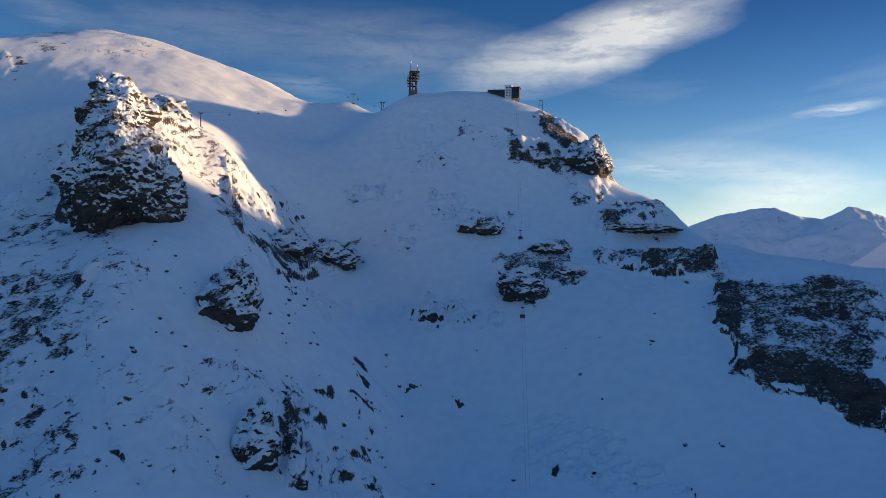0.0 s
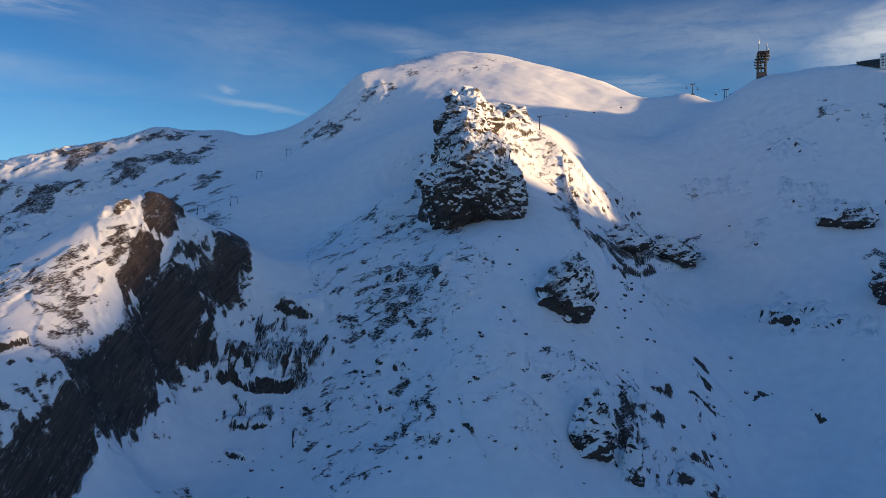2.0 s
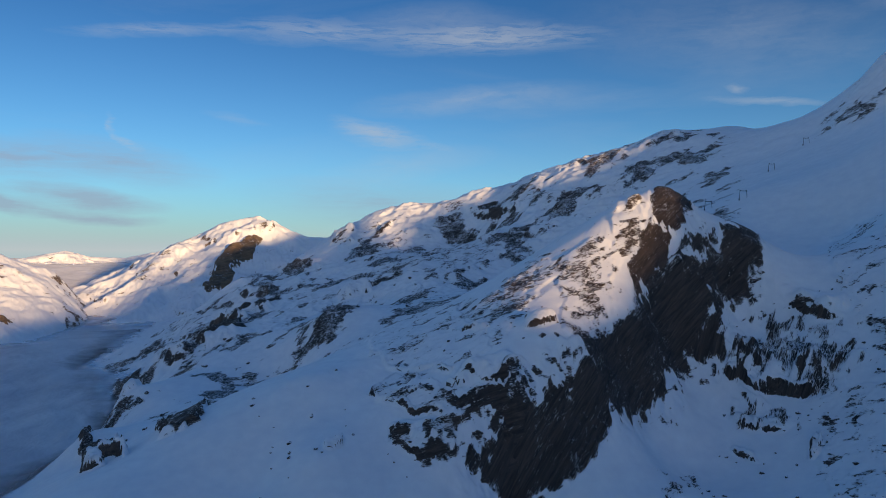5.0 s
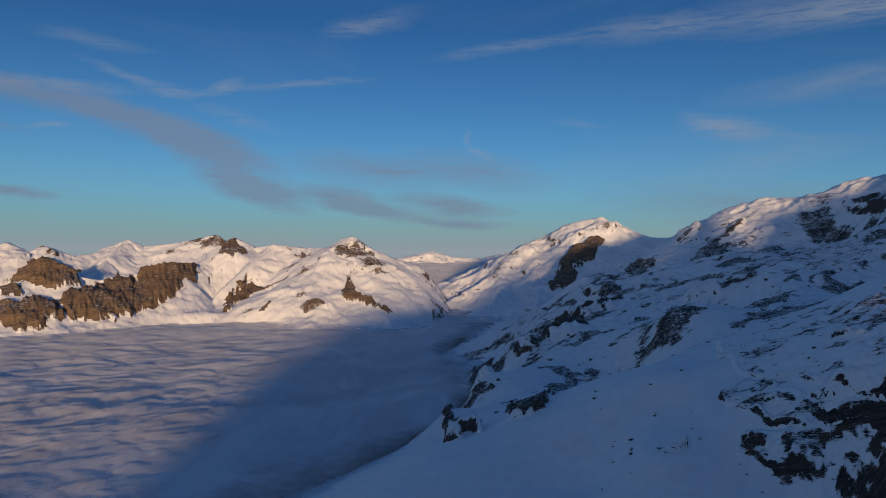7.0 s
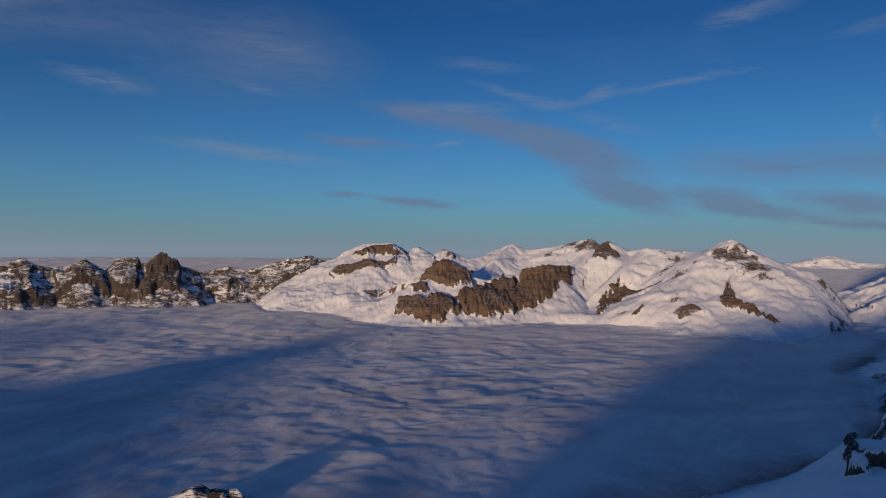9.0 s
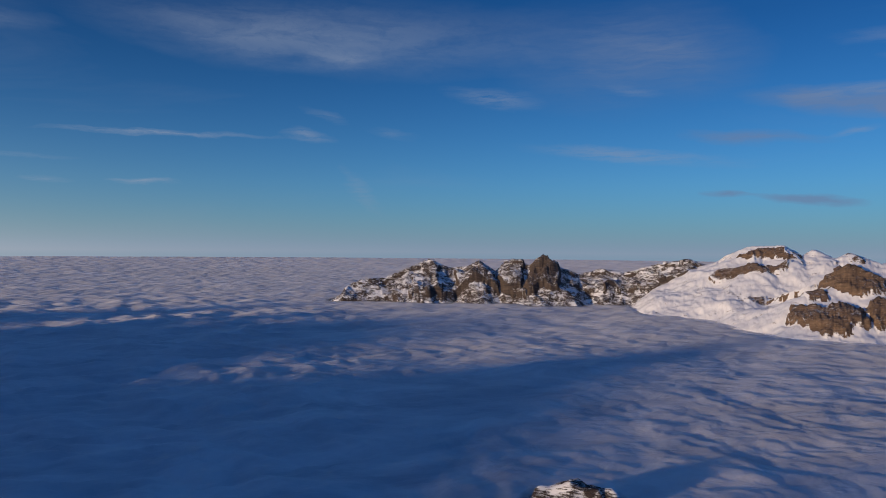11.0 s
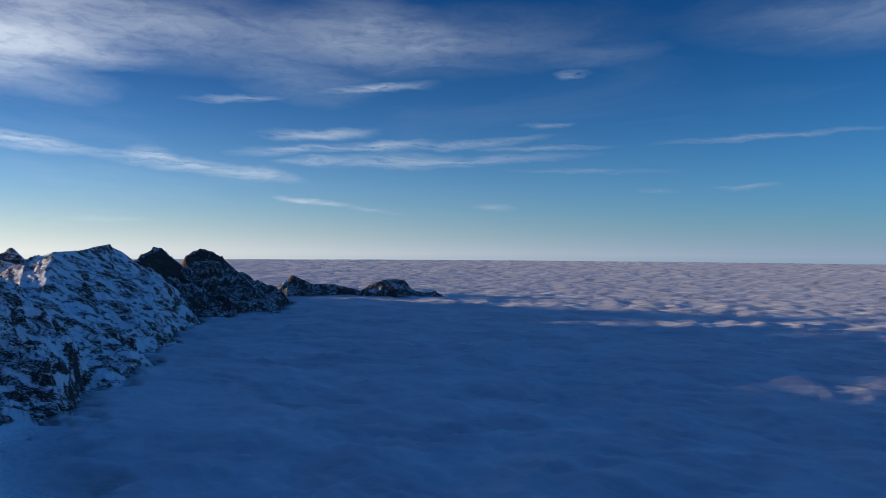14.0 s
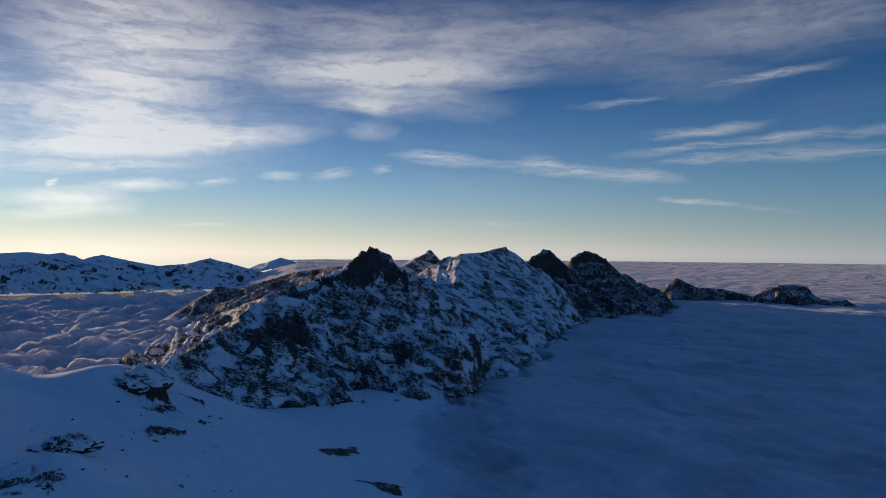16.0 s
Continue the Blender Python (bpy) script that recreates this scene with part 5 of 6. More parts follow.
mountain("mountain", [(WEST_CREST, 4), (WEST_ARETE, 0), (WEST_HEAD, 60), (WEST_SIDE, 60)], "craggy dark ridge dusted with snow running into the fog", ROCKY_ALPINE, 0.70, 330, 34, 110, 0.06, 15, 4.5, WEST_FACES, 0.5)
mountain("mountain", [(WEST_PEAK, 6), (WEST_SPUR, 0), (WEST_SADDLE, 0), (WEST_UNSEEN_MASS, 0)] + [(WEST_RIBS[k:k + 2], 0) for k in (0, 2, 4, 6)], "snowy mountain with one sunlit flank above the fog", SNOWY_ALPINE, 0.66, 300, 20, 130, 0.06, 31, 6.0, (), 0.5)
mountain("mountain", [(WEST_TOWERS, 60)], "dark rock towers rising out of the fog", TOWER_ROCK, 0.75, 250, 22, 80, 0.05, 33, 6.0, (), 0.55)
mountain("mountain", [(WEST_DOME, 24)], "rounded snow dome above dark cliffs", TOWER_ROCK, 0.62, 300, 24, 110, 0.05, 35, 7.0, (), 0.5)
mountain("mountain", [(WEST_RANGE, 0)], "shaded snow mountains beyond a bright fog sea", ROCKY_FAR, 0.42, 500, 26, 150, 0.05, 17, 8.0)
mountain("mountain", [(WEST_LOW, 8)], "low dark ridge breaking through the bright fog", TOWER_ROCK, 0.5, 250, 20, 100, 0.07, 19)
mountain("mountain", [(WEST_BACK, 40)], "dark rock peak behind the craggy ridge", ROCKY_ALPINE, 0.8, 250, 20, 100, 0.06, 21)
mountain("mountain", [(WEST_HAZE, 0)], "far hazy mountains on the horizon", FAR_ALPINE, 0.4, 200, 8, 100, 0.07, 23)
mountain("mountain", [(WEST_CONE, 0)], "small far cone on the horizon", FAR_ALPINE, 0.4, 200, 6, 100, 0.07, 25)
mountain("mountain", [(EAST_PEAKS, 0)], "high snow peaks beyond the glacier shoulder", FAR_ALPINE, 0.6, 500, 16, 260, 0.06, 27, 9.0, (), 0.3)
mountain("rock_tip", [(KNOB, 4)], "small snow-capped rock tip poking out of the fog", ROCKY_ALPINE, 0.8, 60, 6, 40, 0.08, 29, 2.5)

# Fog sea, rising a little with the distance; it thins out where the slopes come up through it.
b, r, x, y = patch(np.concatenate([np.arange(-40, 60, 2.0), np.arange(60, 266, 0.34), np.arange(266, 320.2, 1.0)]), np.geomspace(330, 4950, 420))
basin = smooth(243, 250, b) * (1 - smooth(276, 284, b))
level = FOG + (1 - basin) * (1 - smooth(264, 268, b)) * 138 * smooth(1500, 5600, r) + basin * (100 * smooth(4700, 4950, r) - 45 * smooth(900, 2600, r))
calm = 1 - 0.85 * smooth(1500, 3400, r)
wx, wy = x + 60 * fbm(x / 300, y / 300, 3, 60), y + 60 * fbm(x / 300 + 7, y / 300, 3, 61)
puff = 0.9 - ridged(wx / 88, wy / 72, 4, 44, 0.5) * 0.5
rolls = 0.9 - ridged(wx / 110 + 3, wy / 240, 4, 52, 0.5) * 0.5
cobbles = 0.9 - ridged(wx / 36, wy / 33, 3, 57, 0.5) * 0.5
banks = 0.9 - ridged(wx / 170, wy / 130, 4, 59, 0.5) * 0.5
far = 0.9 - ridged(wx / 260, wy / 180, 3, 58, 0.5) * 0.5
# flatter in the sunlit sector, to soften the low sun's contrast
sunlit = smooth(70, 95, b) * (1 - smooth(155, 175, b))
stirred = smooth(242, 249, b) * smooth(850, 1200, r)
z = level + (9 * fbm(x / 420, y / 260, 3, 40) + (9 - 5.6 * sunlit) * puff + 11 * (1 - sunlit) * banks + (3.4 - 1.4 * sunlit) * (1 - smooth(1200, 2000, r)) * cobbles + (1 + 16 * smooth(190, 205, b)) * smooth(1400, 2600, r) * far) * calm * (1 - stirred) + (60 * rolls + 12 * cobbles) * stirred - 8 - 30 * stirred
under = np.full(x.shape, -400.0)
top = int(np.searchsorted(r[:, 0], 1900))
under[:top] = ground_height(b[:top], r[:top])
for b0, b1, r0, r1, shape in MASSIFS:
    m = (b > b0) & (b < b1) & (r > r0) & (r < r1)
    if m.any():
        under[m] = np.maximum(under[m], massif_height(b[m], r[m], x[m], y[m], *shape))
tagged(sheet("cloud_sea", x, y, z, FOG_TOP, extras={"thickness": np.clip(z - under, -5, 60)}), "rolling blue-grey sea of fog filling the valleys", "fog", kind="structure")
# unseen valley floor, added to block sky light from below the fog
b, r, x, y = patch(np.arange(0, 361, 3.0), np.append(np.geomspace(20, 4900, 60), 4940))
tagged(sheet("ground", x, y, -100 + 60 * smooth(4800, 5600, r), NEAR_ALPINE), "unseen snowy valley floor that blocks light from below the fog", "ground", kind="structure")

# ---- built things on the mountain ----
def plain(name, colour, rough=0.6, metal=0.0, vary=0.25, scale=0.8):
    """Weathered paint, concrete or metal."""
    m, n, l = material(name)
    geo = n.new("ShaderNodeTexCoord")
    dirt = noise_node(n, l, geo.outputs["Object"], scale, 6, 0.6)
    p = n.new("ShaderNodeBsdfPrincipled")
    l.new(ramp(n, l, dirt, [(0.3, tuple(c * (1 - vary) for c in colour)), (0.7, tuple(min(1, c * (1 + vary)) for c in colour))]), p.inputs["Base Color"])
    p.inputs["Roughness"].default_value, p.inputs["Metallic"].default_value = rough, metal
    bump = n.new("ShaderNodeBump")
    bump.inputs["Strength"].default_value, bump.inputs["Distance"].default_value = 0.3, 0.05
    l.new(dirt, bump.inputs["Height"])
    l.new(bump.outputs[0], p.inputs["Normal"])
    o = n.new("ShaderNodeOutputMaterial")
    l.new(p.outputs[0], o.inputs[0])
    return m


CONCRETE = plain("grey_concrete", (0.085, 0.083, 0.082), 0.85)
DARK_STEEL = plain("dark_steel", (0.035, 0.035, 0.038), 0.5, 0.3)
DARK_CLAD = plain("dark_cladding", (0.030, 0.028, 0.028), 0.5)
WHITE_PAINT = plain("white_paint", (0.75, 0.75, 0.74), 0.5)
GREY_PANEL = plain("grey_metal_panel", (0.22, 0.23, 0.25), 0.45, 0.4)
GLASS = plain("dark_window_glass", (0.02, 0.025, 0.03), 0.1, 0.0)
RED_PAINT = plain("red_paint", (0.30, 0.03, 0.025), 0.4)
SNOW = plain("lying_snow", (0.82, 0.83, 0.86), 0.7, 0.0, 0.04)

TOWER = (2.53, 1030)
STATION = (-5.05, 1000)
PORTAL = (-7.84, 985)
CHAIR_PYLON = (7.43, 1150)
TWIN_PYLON = (5.06, 1090)
RIDGE_PYLON = (19.19, 850)
HUT = (4.42, 1085)
CRAGS_A = [
    (24.6, 612, 268, 49, 38, 56, 6, 0.22), (25.0, 655, 305.4, 38, 30, 40.87, 6, 0.22), (25.08, 690, 342.1, 36.23, 25.36, 30.75, 5, 0.22), (24.98, 705, 365.5, 13.67, 12.3, 15.06, 4, 0.22), (26.33, 730, 373.5, 8.26, 7.43, 8.55, 4, 0.22), (21.54, 850, 367.2, 32.61, 19.57, 27.66, 4, 0.22),
    (16.77, 501.5, 186, 23.5, 14.1, 28.35, 5, 0.22), (14.52, 413.87, 108.1, 15.04, 7.52, 25.4, 5, 0.22), (11.62, 412.85, 90.4, 6.84, 3.42, 17.03, 4, 0.22), (-3.13, 773.42, 246, 27.49, 13.74, 15.02, 4, 0.22),
]
CRAGS_B = [
    (-6.66, 671.88, 186.6, 26.05, 15.63, 21.31, 5, 0.22), (-8.68, 744.92, 223, 23.47, 11.73, 9.74, 4, 0.22), (-10.36, 706.13, 201.3, 17.11, 8.56, 8.7, 4, 0.22), 
    (12.44, 715.52, 223.2, 28.32, 14.16, 15.98, 4, 0.22), (8.79, 761.64, 211.9, 29.22, 14.61, 18.36, 5, 0.22), (-15.17, 822.59, 246.5, 53.16, 26.58, 6.88, 4, 0.22), (-11.74, 895.41, 335.2, 31.1, 21.77, 31.4, 5, 0.22),
]
CRAGS_C = [(254.68, 639.62, 86.9, 24.28, 14.57, 15.73, 4, 0.22), (259.91, 470.5, 82.6, 20.14, 10.07, 6.48, 4, 0.22)]
DRAG_LIFT = [(39.45, 1142.0), (41.72, 1062.0), (43.63, 852.0), (46.08, 856.0)]


def box(bm, x0, x1, y0, y1, z0, z1, taper=0.0, bevel=0.0):
    """A block; taper draws the top in, bevel rounds its edges."""
    made = bmesh.ops.create_cube(bm, size=1.0)["verts"]
    for v in made:
        k = 1 - taper if v.co.z > 0 else 1
        v.co = Vector(((x0 + x1) / 2 + v.co.x * (x1 - x0) * k, (y0 + y1) / 2 + v.co.y * (y1 - y0) * k, (z0 + z1) / 2 + v.co.z * (z1 - z0)))
    if bevel:
        edges = list({e for v in made for e in v.link_edges})
        bmesh.ops.bevel(bm, geom=edges, offset=bevel, segments=1, affect="EDGES")
    return bm


def rod(bm, a, b, radius, thin=None, sides=8):
    """A round bar from a to b."""
    a, b = Vector(a), Vector(b)
    way = b - a
    m = Matrix.Translation((a + b) / 2) @ way.to_track_quat("Z", "Y").to_matrix().to_4x4()
    bmesh.ops.create_cone(bm, cap_ends=True, segments=sides, radius1=radius, radius2=radius if thin is None else thin, depth=way.length, matrix=m)
    return bm


def part(name, bm, mat, parent, label=""):
    me = bpy.data.meshes.new(name)
    bm.to_mesh(me)
    bm.free()
    me.materials.append(mat)
    ob = new(name, me)
    ob.parent = parent
    if label:
        tagged(ob, label)
    return ob


def stand(name, site, label, category, sink=0.0, group="", turn=0.0):
    """An empty at a place on the ground, its x to the right as seen from the camera."""
    bearing, distance = site
    x, y = plan(bearing, distance)
    ob = new(name)
    ob.matrix_world = pose(float(x), float(y), ground_at(bearing, distance) - sink, 0, 0, bearing + turn)
    return tagged(ob, label, category, group)


def radio_tower():
    t = stand("radio_tower", TOWER, "dark concrete radio tower with round platforms and antenna masts", "tower", 1.5, turn=12)
    part("base", box(bmesh.new(), -7, 5.2, -4, 4, -1, 7, 0.04, 0.3), CONCRETE, t)
    for x in (-5.6, 3.6):
        part("pillar", box(bmesh.new(), x - 1.4, x + 1.4, -1.8, 1.8, 6.5, 31, 0.05, 0.2), CONCRETE, t)
    part("lift_shaft", rod(bmesh.new(), (-1, 2.6, 8), (-1, 2.6, 33), 0.9, sides=10), GREY_PANEL, t)
    levels = [(12.5, -9.5, 5.5), (16.5, -10.5, -0.5), (20.5, -10.5, 6.5), (24.5, -9.8, 8.5), (28.5, -7.5, 9.0), (31.5, -7.0, 8.6)]
    for z, x0, x1 in levels:
        deck = bmesh.new()
        rod(deck, ((x0 + x1) / 2, 0, z), ((x0 + x1) / 2, 0, z + 0.5), (x1 - x0) / 2, sides=20)
        for v in deck.verts:
            v.co.y *= 0.7
        deck = part("platform", deck, CONCRETE, t)
        rail = bmesh.new()
        n = 16
        for k in range(n):
            a0, a1 = 2 * math.pi * k / n, 2 * math.pi * (k + 1) / n
            p0 = Vector(((x0 + x1) / 2 + math.cos(a0) * (x1 - x0) / 2, math.sin(a0) * (x1 - x0) * 0.35, z + 1.6))
            p1 = Vector(((x0 + x1) / 2 + math.cos(a1) * (x1 - x0) / 2, math.sin(a1) * (x1 - x0) * 0.35, z + 1.6))
            rod(rail, p0, p1, 0.12, sides=5)
            rod(rail, p0 - Vector((0, 0, 1.2)), p0, 0.10, sides=5)
        part("railing", rail, DARK_STEEL, deck)
    part("crown", box(bmesh.new(), -6.4, 8, -4.2, 4.2, 32, 35, 0.03, 0.2), DARK_CLAD, t)
    for x, y, z, tall in ((-9, -3, 17.5, 2.4), (-9.4, -2.5, 21.5, 2.0), (-8.3, -3, 25.5, 2.2), (6.6, -3, 21.5, 2.2), (7.6, -3, 25.6, 2.4), (5.4, -4, 29.5, 1.8), (-5, -4, 29.5, 1.8)):
        dish = bmesh.new()
        rod(dish, (x, y - 0.9, z + tall / 2), (x, y, z + tall / 2), tall / 2, tall / 4, 14)
        part("dish", dish, GREY_PANEL, t, "grey drum-shaped dish antenna")
    for x, z0, z1, white in ((-4.6, 35, 51, 5.5), (5.2, 35, 45.5, 3.0), (7.4, 35, 38.5, 1.5)):
        mast = part("mast", rod(bmesh.new(), (x, 0, z0), (x, 0, z1), 0.45, 0.25), DARK_STEEL, t)
        part("radome", rod(bmesh.new(), (x, 0, z1 - white), (x, 0, z1 + 0.4), 0.75, 0.6, 10), WHITE_PAINT, mast, "white tube radome")


def cable_station():
    s = stand("cable_car_station", STATION, "mountain cable car station with white tower block and dark hall", "building", 2.0, turn=-6)
    wing = bmesh.new()
    box(wing, -26, 1, -6, 8, 0.5, 12)
    for v in wing.verts:
        if v.co.x < -20:
            v.co.z = 10.0 if v.co.z < 6 else 12.6
    wing = part("wing", wing, DARK_CLAD, s, "dark slanted restaurant wing")
    for k in range(7):
        x = -22 + 3.2 * k
        low = 9.4 - 0.30 * (x + 22)
        part("window", box(bmesh.new(), x, x + 2.4, -6.12, -5.9, max(low, 5.5), 11), GLASS, wing)
    part("roof", box(bmesh.new(), -26.5, 1, -6.6, 8.4, 12, 12.6), SNOW, wing, "snow lying on the roof")
    block = part("tower_block", box(bmesh.new(), -1.5, 8, -7, 7, -1, 17.5, 0, 0.15), WHITE_PAINT, s, "white rendered tower block")
    for i in range(2):
        for k in range(4):
            part("window", box(bmesh.new(), 0.4 + 3.9 * i, 2.6 + 3.9 * i, -7.12, -6.9, 2.5 + 3.6 * k, 4.2 + 3.6 * k), GLASS, block)
    part("roof", box(bmesh.new(), -1.9, 8.4, -7.4, 7.4, 17.5, 18.1), SNOW, block, "snow lying on the roof")
    hall = part("hall", box(bmesh.new(), 8, 19, -8, 7, -1, 14, 0, 0.15), DARK_CLAD, s, "dark cable car hall")
    # dark panel on the solid hall, in place of a shaded docking bay
    part("bay_panel", box(bmesh.new(), 10, 17.5, -8.15, -7.9, 1, 8), GLASS, hall, "dark panel standing in for the shaded docking bay")
    part("roof", box(bmesh.new(), 7.8, 20.2, -9.5, 7.5, 14, 14.7), DARK_STEEL, hall)
    part("canopy", box(bmesh.new(), 8, 19, -10, -8, 9.5, 10.1), DARK_STEEL, hall)
    for x in (9.5, 17.5):
        for y in (-9, -4):
            part("support", rod(bmesh.new(), (x + (1.2 if x > 12 else -1.2), y, -16), (x, y, -0.5), 0.55), DARK_STEEL, s)
    brace = bmesh.new()
    for z in (-5, -10):
        rod(brace, (8.6, -9, z), (18.4, -9, z), 0.35)
    rod(brace, (8.6, -9, -10), (18.4, -9, -5), 0.3)
    part("brace", brace, DARK_STEEL, s)


def steel_portal():
    p = stand("steel_portal", PORTAL, "thin steel portal frame on the rocky edge", "mast", 1.0)
    for x in (-2.2, 2.2):
        part("leg", rod(bmesh.new(), (x * 1.15, 0, 0), (x, 0, 14), 0.35), DARK_STEEL, p)
    for z in (6.5, 13.7):
        part("crossbar", rod(bmesh.new(), (-2.5, 0, z), (2.5, 0, z), 0.3), DARK_STEEL, p)


def lift_pylon(site, tall, arm, label, twin=False):
    p = stand("lift_pylon", site, label, "pylon", 1.0)
    for x in ((-1.8, 1.8) if twin else (0,)):
        part("shaft", rod(bmesh.new(), (x, 0, 0), (x, 0, tall), 0.75, 0.5, 10), DARK_STEEL, p)
    part("crossarm", box(bmesh.new(), -arm, arm, -0.45, 0.45, tall - 0.6, tall + 0.4, 0, 0.1), DARK_STEEL, p)
    for x in (-arm, arm):
        part("sheave_train", box(bmesh.new(), x - 0.4, x + 0.4, -1.8, 1.8, tall + 0.3, tall + 1.0, 0, 0.1), DARK_STEEL, p)
    part("foundation", box(bmesh.new(), -3, 3, -2.5, 2.5, -2, 2.2, 0.2, 0.2), CONCRETE, p)
    return p


def hut():
    h = stand("lift_hut", HUT, "low dark lift station hut with a curved roof", "hut", 1.0)
    part("body", box(bmesh.new(), -6.5, 6.5, -4, 4, 0, 3.6, 0, 0.1), DARK_CLAD, h)
    roof = bmesh.new()
    rod(roof, (-7, 0, 3.0), (7.5, 0, 3.0), 4.6, sides=20)
    for v in roof.verts:
        v.co.z = max(v.co.z, 3.0) * 0.65 + 1.3
    part("roof", roof, GREY_PANEL, h)


def drag_lift():
    first = None
    for k, site in enumerate(DRAG_LIFT):
        if first is None:
            p = stand("drag_lift_pylon", site, "dark steel portal pylon of a drag lift on open snow", "pylon", 0.6, "drag lift pylons", 20)
            for x in (-3.6, 3.6):
                leg = part("leg", rod(bmesh.new(), (x * 1.2, 0, 0), (x, 0, 9.6), 0.32, 0.26), DARK_STEEL, p)
                part("foot", box(bmesh.new(), x * 1.2 - 0.6, x * 1.2 + 0.6, -0.6, 0.6, -1, 1.0, 0, 0.05), CONCRETE, leg)
            part("crossbar", rod(bmesh.new(), (-4.0, 0, 9.6), (4.0, 0, 9.6), 0.3), DARK_STEEL, p)
            for x in (-3.2, 3.2):
                part("sheave", rod(bmesh.new(), (x, -0.9, 10.1), (x, 0.9, 10.1), 0.45), DARK_STEEL, p)
            first = p
        else:
            x, y = plan(*site)
            copy_thing(first, pose(float(x), float(y), ground_at(*site) - 0.6, 0, 0, site[0] + 20))


def cable(points, radius, label, sag=0.0):
    """A rope hung between places, in one tube."""
    bm = bmesh.new()
    for p, q in zip(points, points[1:]):
        p, q = Vector(p), Vector(q)
        last = p
        for k in range(1, 13):
            u = k / 12
            here = p.lerp(q, u) - Vector((0, 0, sag * 4 * u * (1 - u)))
            rod(bm, last, here, radius, sides=5)
            last = here
    me = bpy.data.meshes.new("cable")
    bm.to_mesh(me)
    bm.free()
    me.materials.append(DARK_STEEL)
    return tagged(new("cable", me), label, "cable")


def cable_cars():
    top = Vector((*[float(v) for v in plan(-5.9, 985)], ground_at(-5.9, 985) + 12))
    low = Vector((*[float(v) for v in plan(-7.3, 400)], 52))
    side = Vector((math.cos(radians(-6)), math.sin(radians(-6)), 0)) * 1.2
    for s in (-1, 1):
        cable([top + side * s, low + side * s], 0.04, "thin dark track rope of the cable car", 4)
    for distance, bearing in ((690, -5.9), (588, -6.95)):
        x, y = plan(bearing, distance)
        u = (top - Vector((float(x), float(y), top.z))).length / (top - low).length
        u = (985 - distance) / (985 - 400)
        rope = top.lerp(low, u) - Vector((0, 0, 4 * 4 * u * (1 - u)))
        car = new("cable_car")
        car.matrix_world = Matrix.Translation(rope) @ pose(0, 0, 0, 0, 0, bearing)
        tagged(car, "round cable car cabin with dark windows hanging from its ropes", "cable car", "cable cars")
        cabin = bmesh.new()
        rod(cabin, (0, 0, -8.6), (0, 0, -8.0), 1.9, 2.3, 20)
        rod(cabin, (0, 0, -8.0), (0, 0, -7.2), 2.3, 2.3, 20)
        cabin = part("cabin", cabin, RED_PAINT, car)
        part("window", rod(bmesh.new(), (0, 0, -7.2), (0, 0, -5.9), 2.25, 2.1, 20), GLASS, cabin)
        part("roof", rod(bmesh.new(), (0, 0, -5.9), (0, 0, -5.3), 2.2, 1.6, 20), GREY_PANEL, cabin)
        arm = bmesh.new()
        rod(arm, (0, 0, -5.4), (0.5, 0, -3.0), 0.22)
        rod(arm, (0.5, 0, -3.0), (0, 0, 0.2), 0.22)
        part("hanger", arm, DARK_STEEL, car)
        part("carriage", box(bmesh.new(), -1.5, 1.5, -2.2, 2.2, -0.1, 0.6, 0, 0.1), DARK_STEEL, car)


def chair_lift():
    a = lift_pylon(RIDGE_PYLON, 18, 2.6, "tall grey lift pylon on a sunlit snow ridge")
    b = lift_pylon(CHAIR_PYLON, 17, 3.4, "dark chairlift pylon on the glacier saddle")
    c = lift_pylon(TWIN_PYLON, 16, 4.2, "twin-shaft lift pylon beside the lift hut", True)
    heads = [o.matrix_world.translation + Vector((0, 0, h)) for o, h in ((a, 19), (b, 18), (c, 17))]
    cable(heads, 0.08, "thin rope of the chairlift over the glacier", 9)
    first = None
    for leg, u in ((0, 0.14), (0, 0.3), (0, 0.47), (0, 0.95), (1, 0.16), (1, 0.72)):
        p = heads[leg].lerp(heads[leg + 1], u) - Vector((0, 0, 9 * 4 * u * (1 - u)))
        if first is None:
            chair = new("lift_chair")
            chair.matrix_world = Matrix.Translation(p)
            tagged(chair, "small dark chairlift chair hanging from its rope", "chair", "chairlift chairs")
            part("hanger", rod(bmesh.new(), (0, 0, -3.4), (0, 0, 0.1), 0.12), DARK_STEEL, chair)
            part("seat", box(bmesh.new(), -1.3, 1.3, -0.5, 0.5, -3.9, -3.4, 0, 0.1), DARK_CLAD, chair)
            part("backrest", box(bmesh.new(), -1.3, 1.3, 0.3, 0.5, -3.4, -2.4, 0, 0.05), DARK_CLAD, chair)
            first = chair
        else:
            copy_thing(first, Matrix.Translation(p))


radio_tower()
cable_station()
steel_portal()
hut()
chair_lift()
drag_lift()
cable_cars()


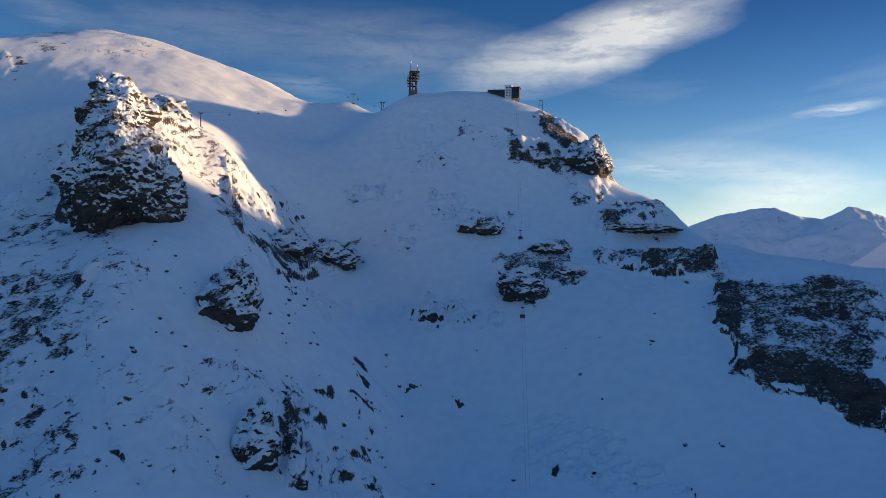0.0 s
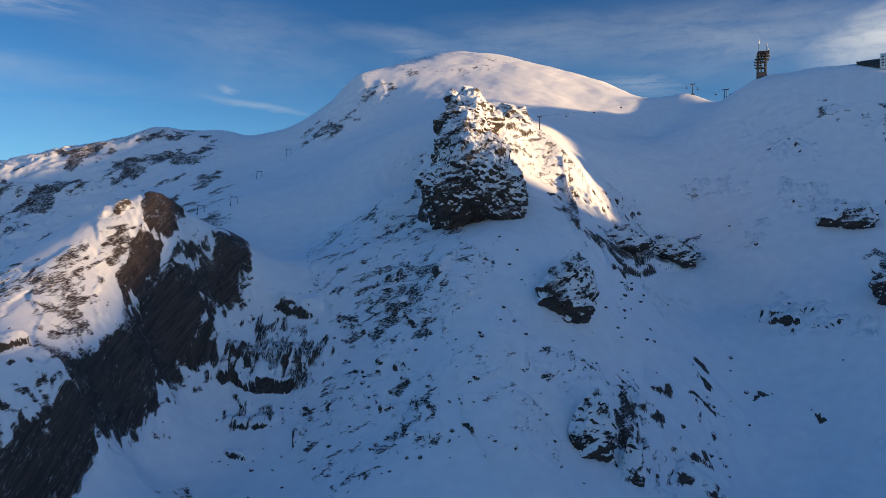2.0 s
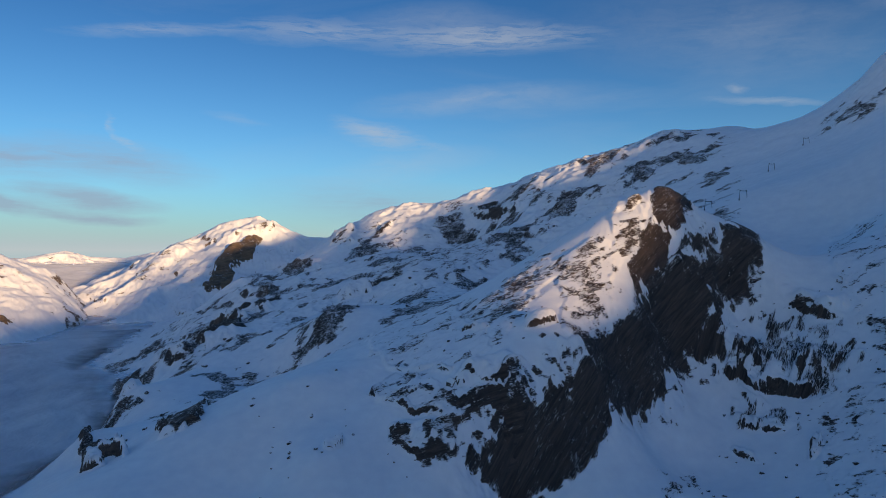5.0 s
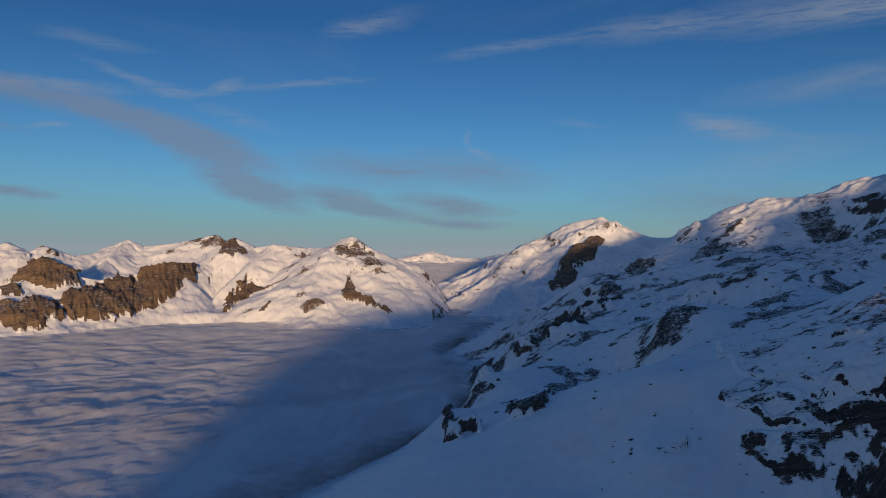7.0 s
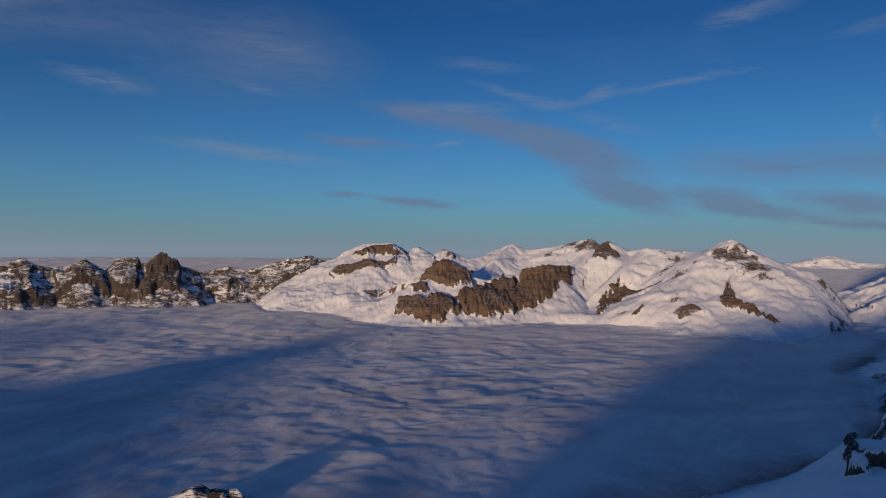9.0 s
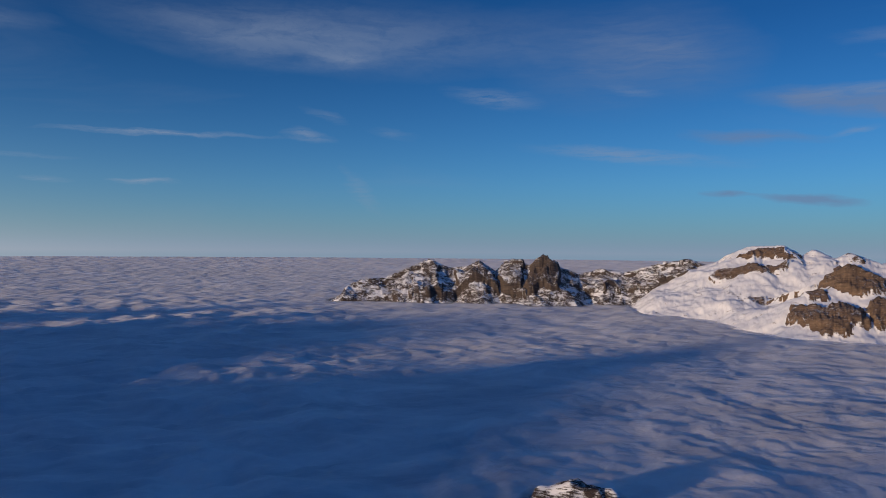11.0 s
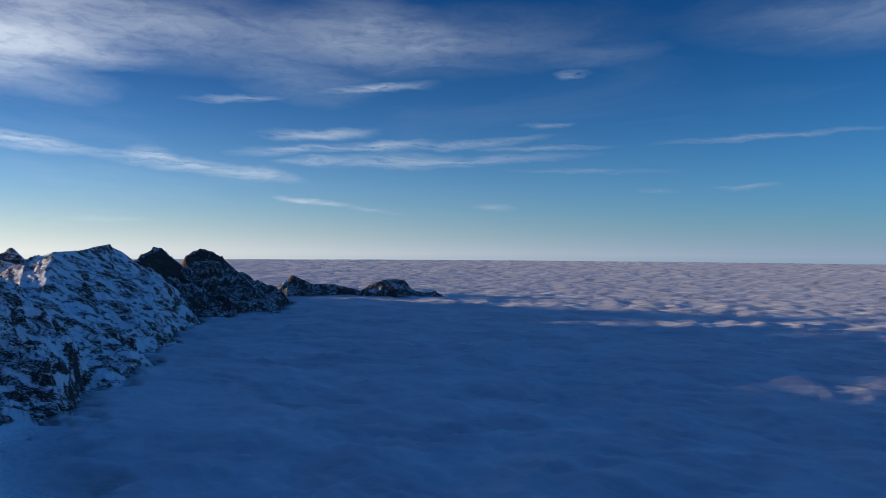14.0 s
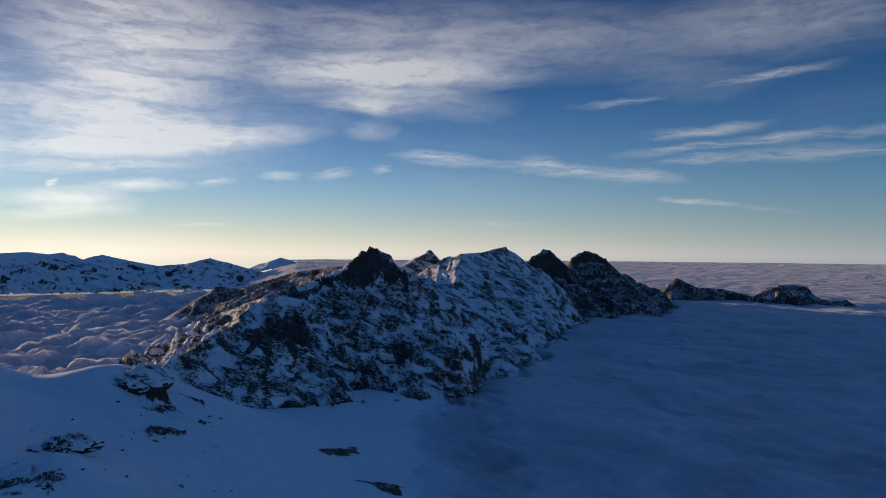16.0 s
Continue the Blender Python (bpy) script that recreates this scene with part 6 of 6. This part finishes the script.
# ---- crags: rounded blocks of rock, undercut below, snow on their backs ----
def crag(bearing, distance, z, wide, deep, tall, detail, dip, seed):
    """A rock mass: an undercut foot, and above it ledges that lean back into the slope."""
    bm = bmesh.new()
    bmesh.ops.create_icosphere(bm, subdivisions=int(detail) + 1, radius=1.0)
    shift = Vector((seed * 7.3, seed * 3.1, 0))
    ledge = 1.6 + 0.10 * tall
    for v in bm.verts:
        d = v.co.normalized()
        q = Vector((d.x * wide, d.y * deep, d.z * tall))
        big = noise.fractal(q / (0.8 * tall) + shift, 1.0, 2.0, 4)
        q.x *= 1 - 0.32 * d.z if d.z > 0 else 1
        # slabs and blocks, split along the beds and by steep joints
        size = 3.0 + 0.10 * tall
        spot = Vector((q.x, q.y, 1.8 * (q.z + dip * q.x))) / size + shift
        near = noise.voronoi(spot)[1][0]
        slab = noise.cell(near * 7.31)
        small = noise.fractal(q / (0.45 * size) + shift, 0.9, 2.0, 4)
        q = q * (0.92 + 0.26 * big + 0.035 * slab + 0.04 * small)
        rise = (q.z + 0.30 * tall + dip * q.x) / ledge + 2.2 * noise.fractal(q / (2.5 * ledge) + shift, 1.0, 2.0, 3)
        if rise > 0:
            whole = math.floor(rise)
            f = min(max((rise - whole - 0.45) / 0.5, 0), 1)
            q.y += 0.38 * ledge * (whole + f * f * (3 - 2 * f))
        else:
            q.y -= 0.45 * ledge * rise
        v.co = q
    me = bpy.data.meshes.new("rock_crag")
    bm.to_mesh(me)
    bm.free()
    me.polygons.foreach_set("use_smooth", [True] * len(me.polygons))
    me.materials.append(CRAG_ROCK)
    x, y = plan(bearing, distance)
    ob = new("rock_crag", me)
    ob.matrix_world = pose(float(x), float(y), z, 0, 0, bearing)
    return tagged(ob, "dark broken rock crag with snow on its ledges" if tall > 12 else "low dark rock outcrop in the snow slope", "rock", "rock crags")


CRAG_ROCK = alpine("crag_rock_with_snow", 0.5, (-0.15, 0.30), 0.43)
for k, row in enumerate(CRAGS_A + CRAGS_B + CRAGS_C):
    crag(*row, k + 1)


# ---- loose stones on the snow ----
def boulders():
    rng = random.Random(11)
    kinds = []
    for k in range(5):
        bm = bmesh.new()
        bmesh.ops.create_icosphere(bm, subdivisions=2, radius=1.0)
        for v in bm.verts:
            d = v.co.normalized()
            v.co = Vector((d.x * 1.25, d.y * 0.9, d.z * 0.75)) * (1 + 0.55 * noise.noise(d * 1.3 + Vector((7 * k, 0, 0))) + 0.25 * noise.noise(d * 3.1 + Vector((0, 5 * k, 0))))
        me = bpy.data.meshes.new("boulder")
        bm.to_mesh(me)
        bm.free()
        me.materials.append(BOULDER)
        kinds.append(me)
    zones = [(12, 34, 390, 560, 90, 0.5, 1.5), (3, 13, 470, 640, 40, 0.8, 2.0), (-20, 3, 460, 640, 14, 0.8, 1.6), (58, 82, 385, 500, 45, 0.5, 1.4), (34, 46, 430, 620, 40, 0.6, 1.6), (60, 90, 700, 1100, 30, 1.2, 3.0), (248, 262, 400, 620, 30, 0.6, 1.6)]
    for b0, b1, r0, r1, count, small, large in zones:
        for k in range(count):
            site = rng.uniform(b0, b1), rng.uniform(r0, r1)
            size = small + (large - small) * rng.random() ** 2
            x, y = plan(*site)
            ob = new("boulder", rng.choice(kinds))
            ob.matrix_world = pose(float(x), float(y), ground_at(*site) + 0.1 * size, rng.uniform(-15, 15), rng.uniform(-15, 15), rng.uniform(0, 360)) @ Matrix.Scale(size, 4)
            tagged(ob, "dark weathered boulder lying on the snow slope", "boulder", "boulders on the snow")


BOULDER = alpine("boulder_rock", 0.4, (0.6, 0.97), 0.3)
boulders()
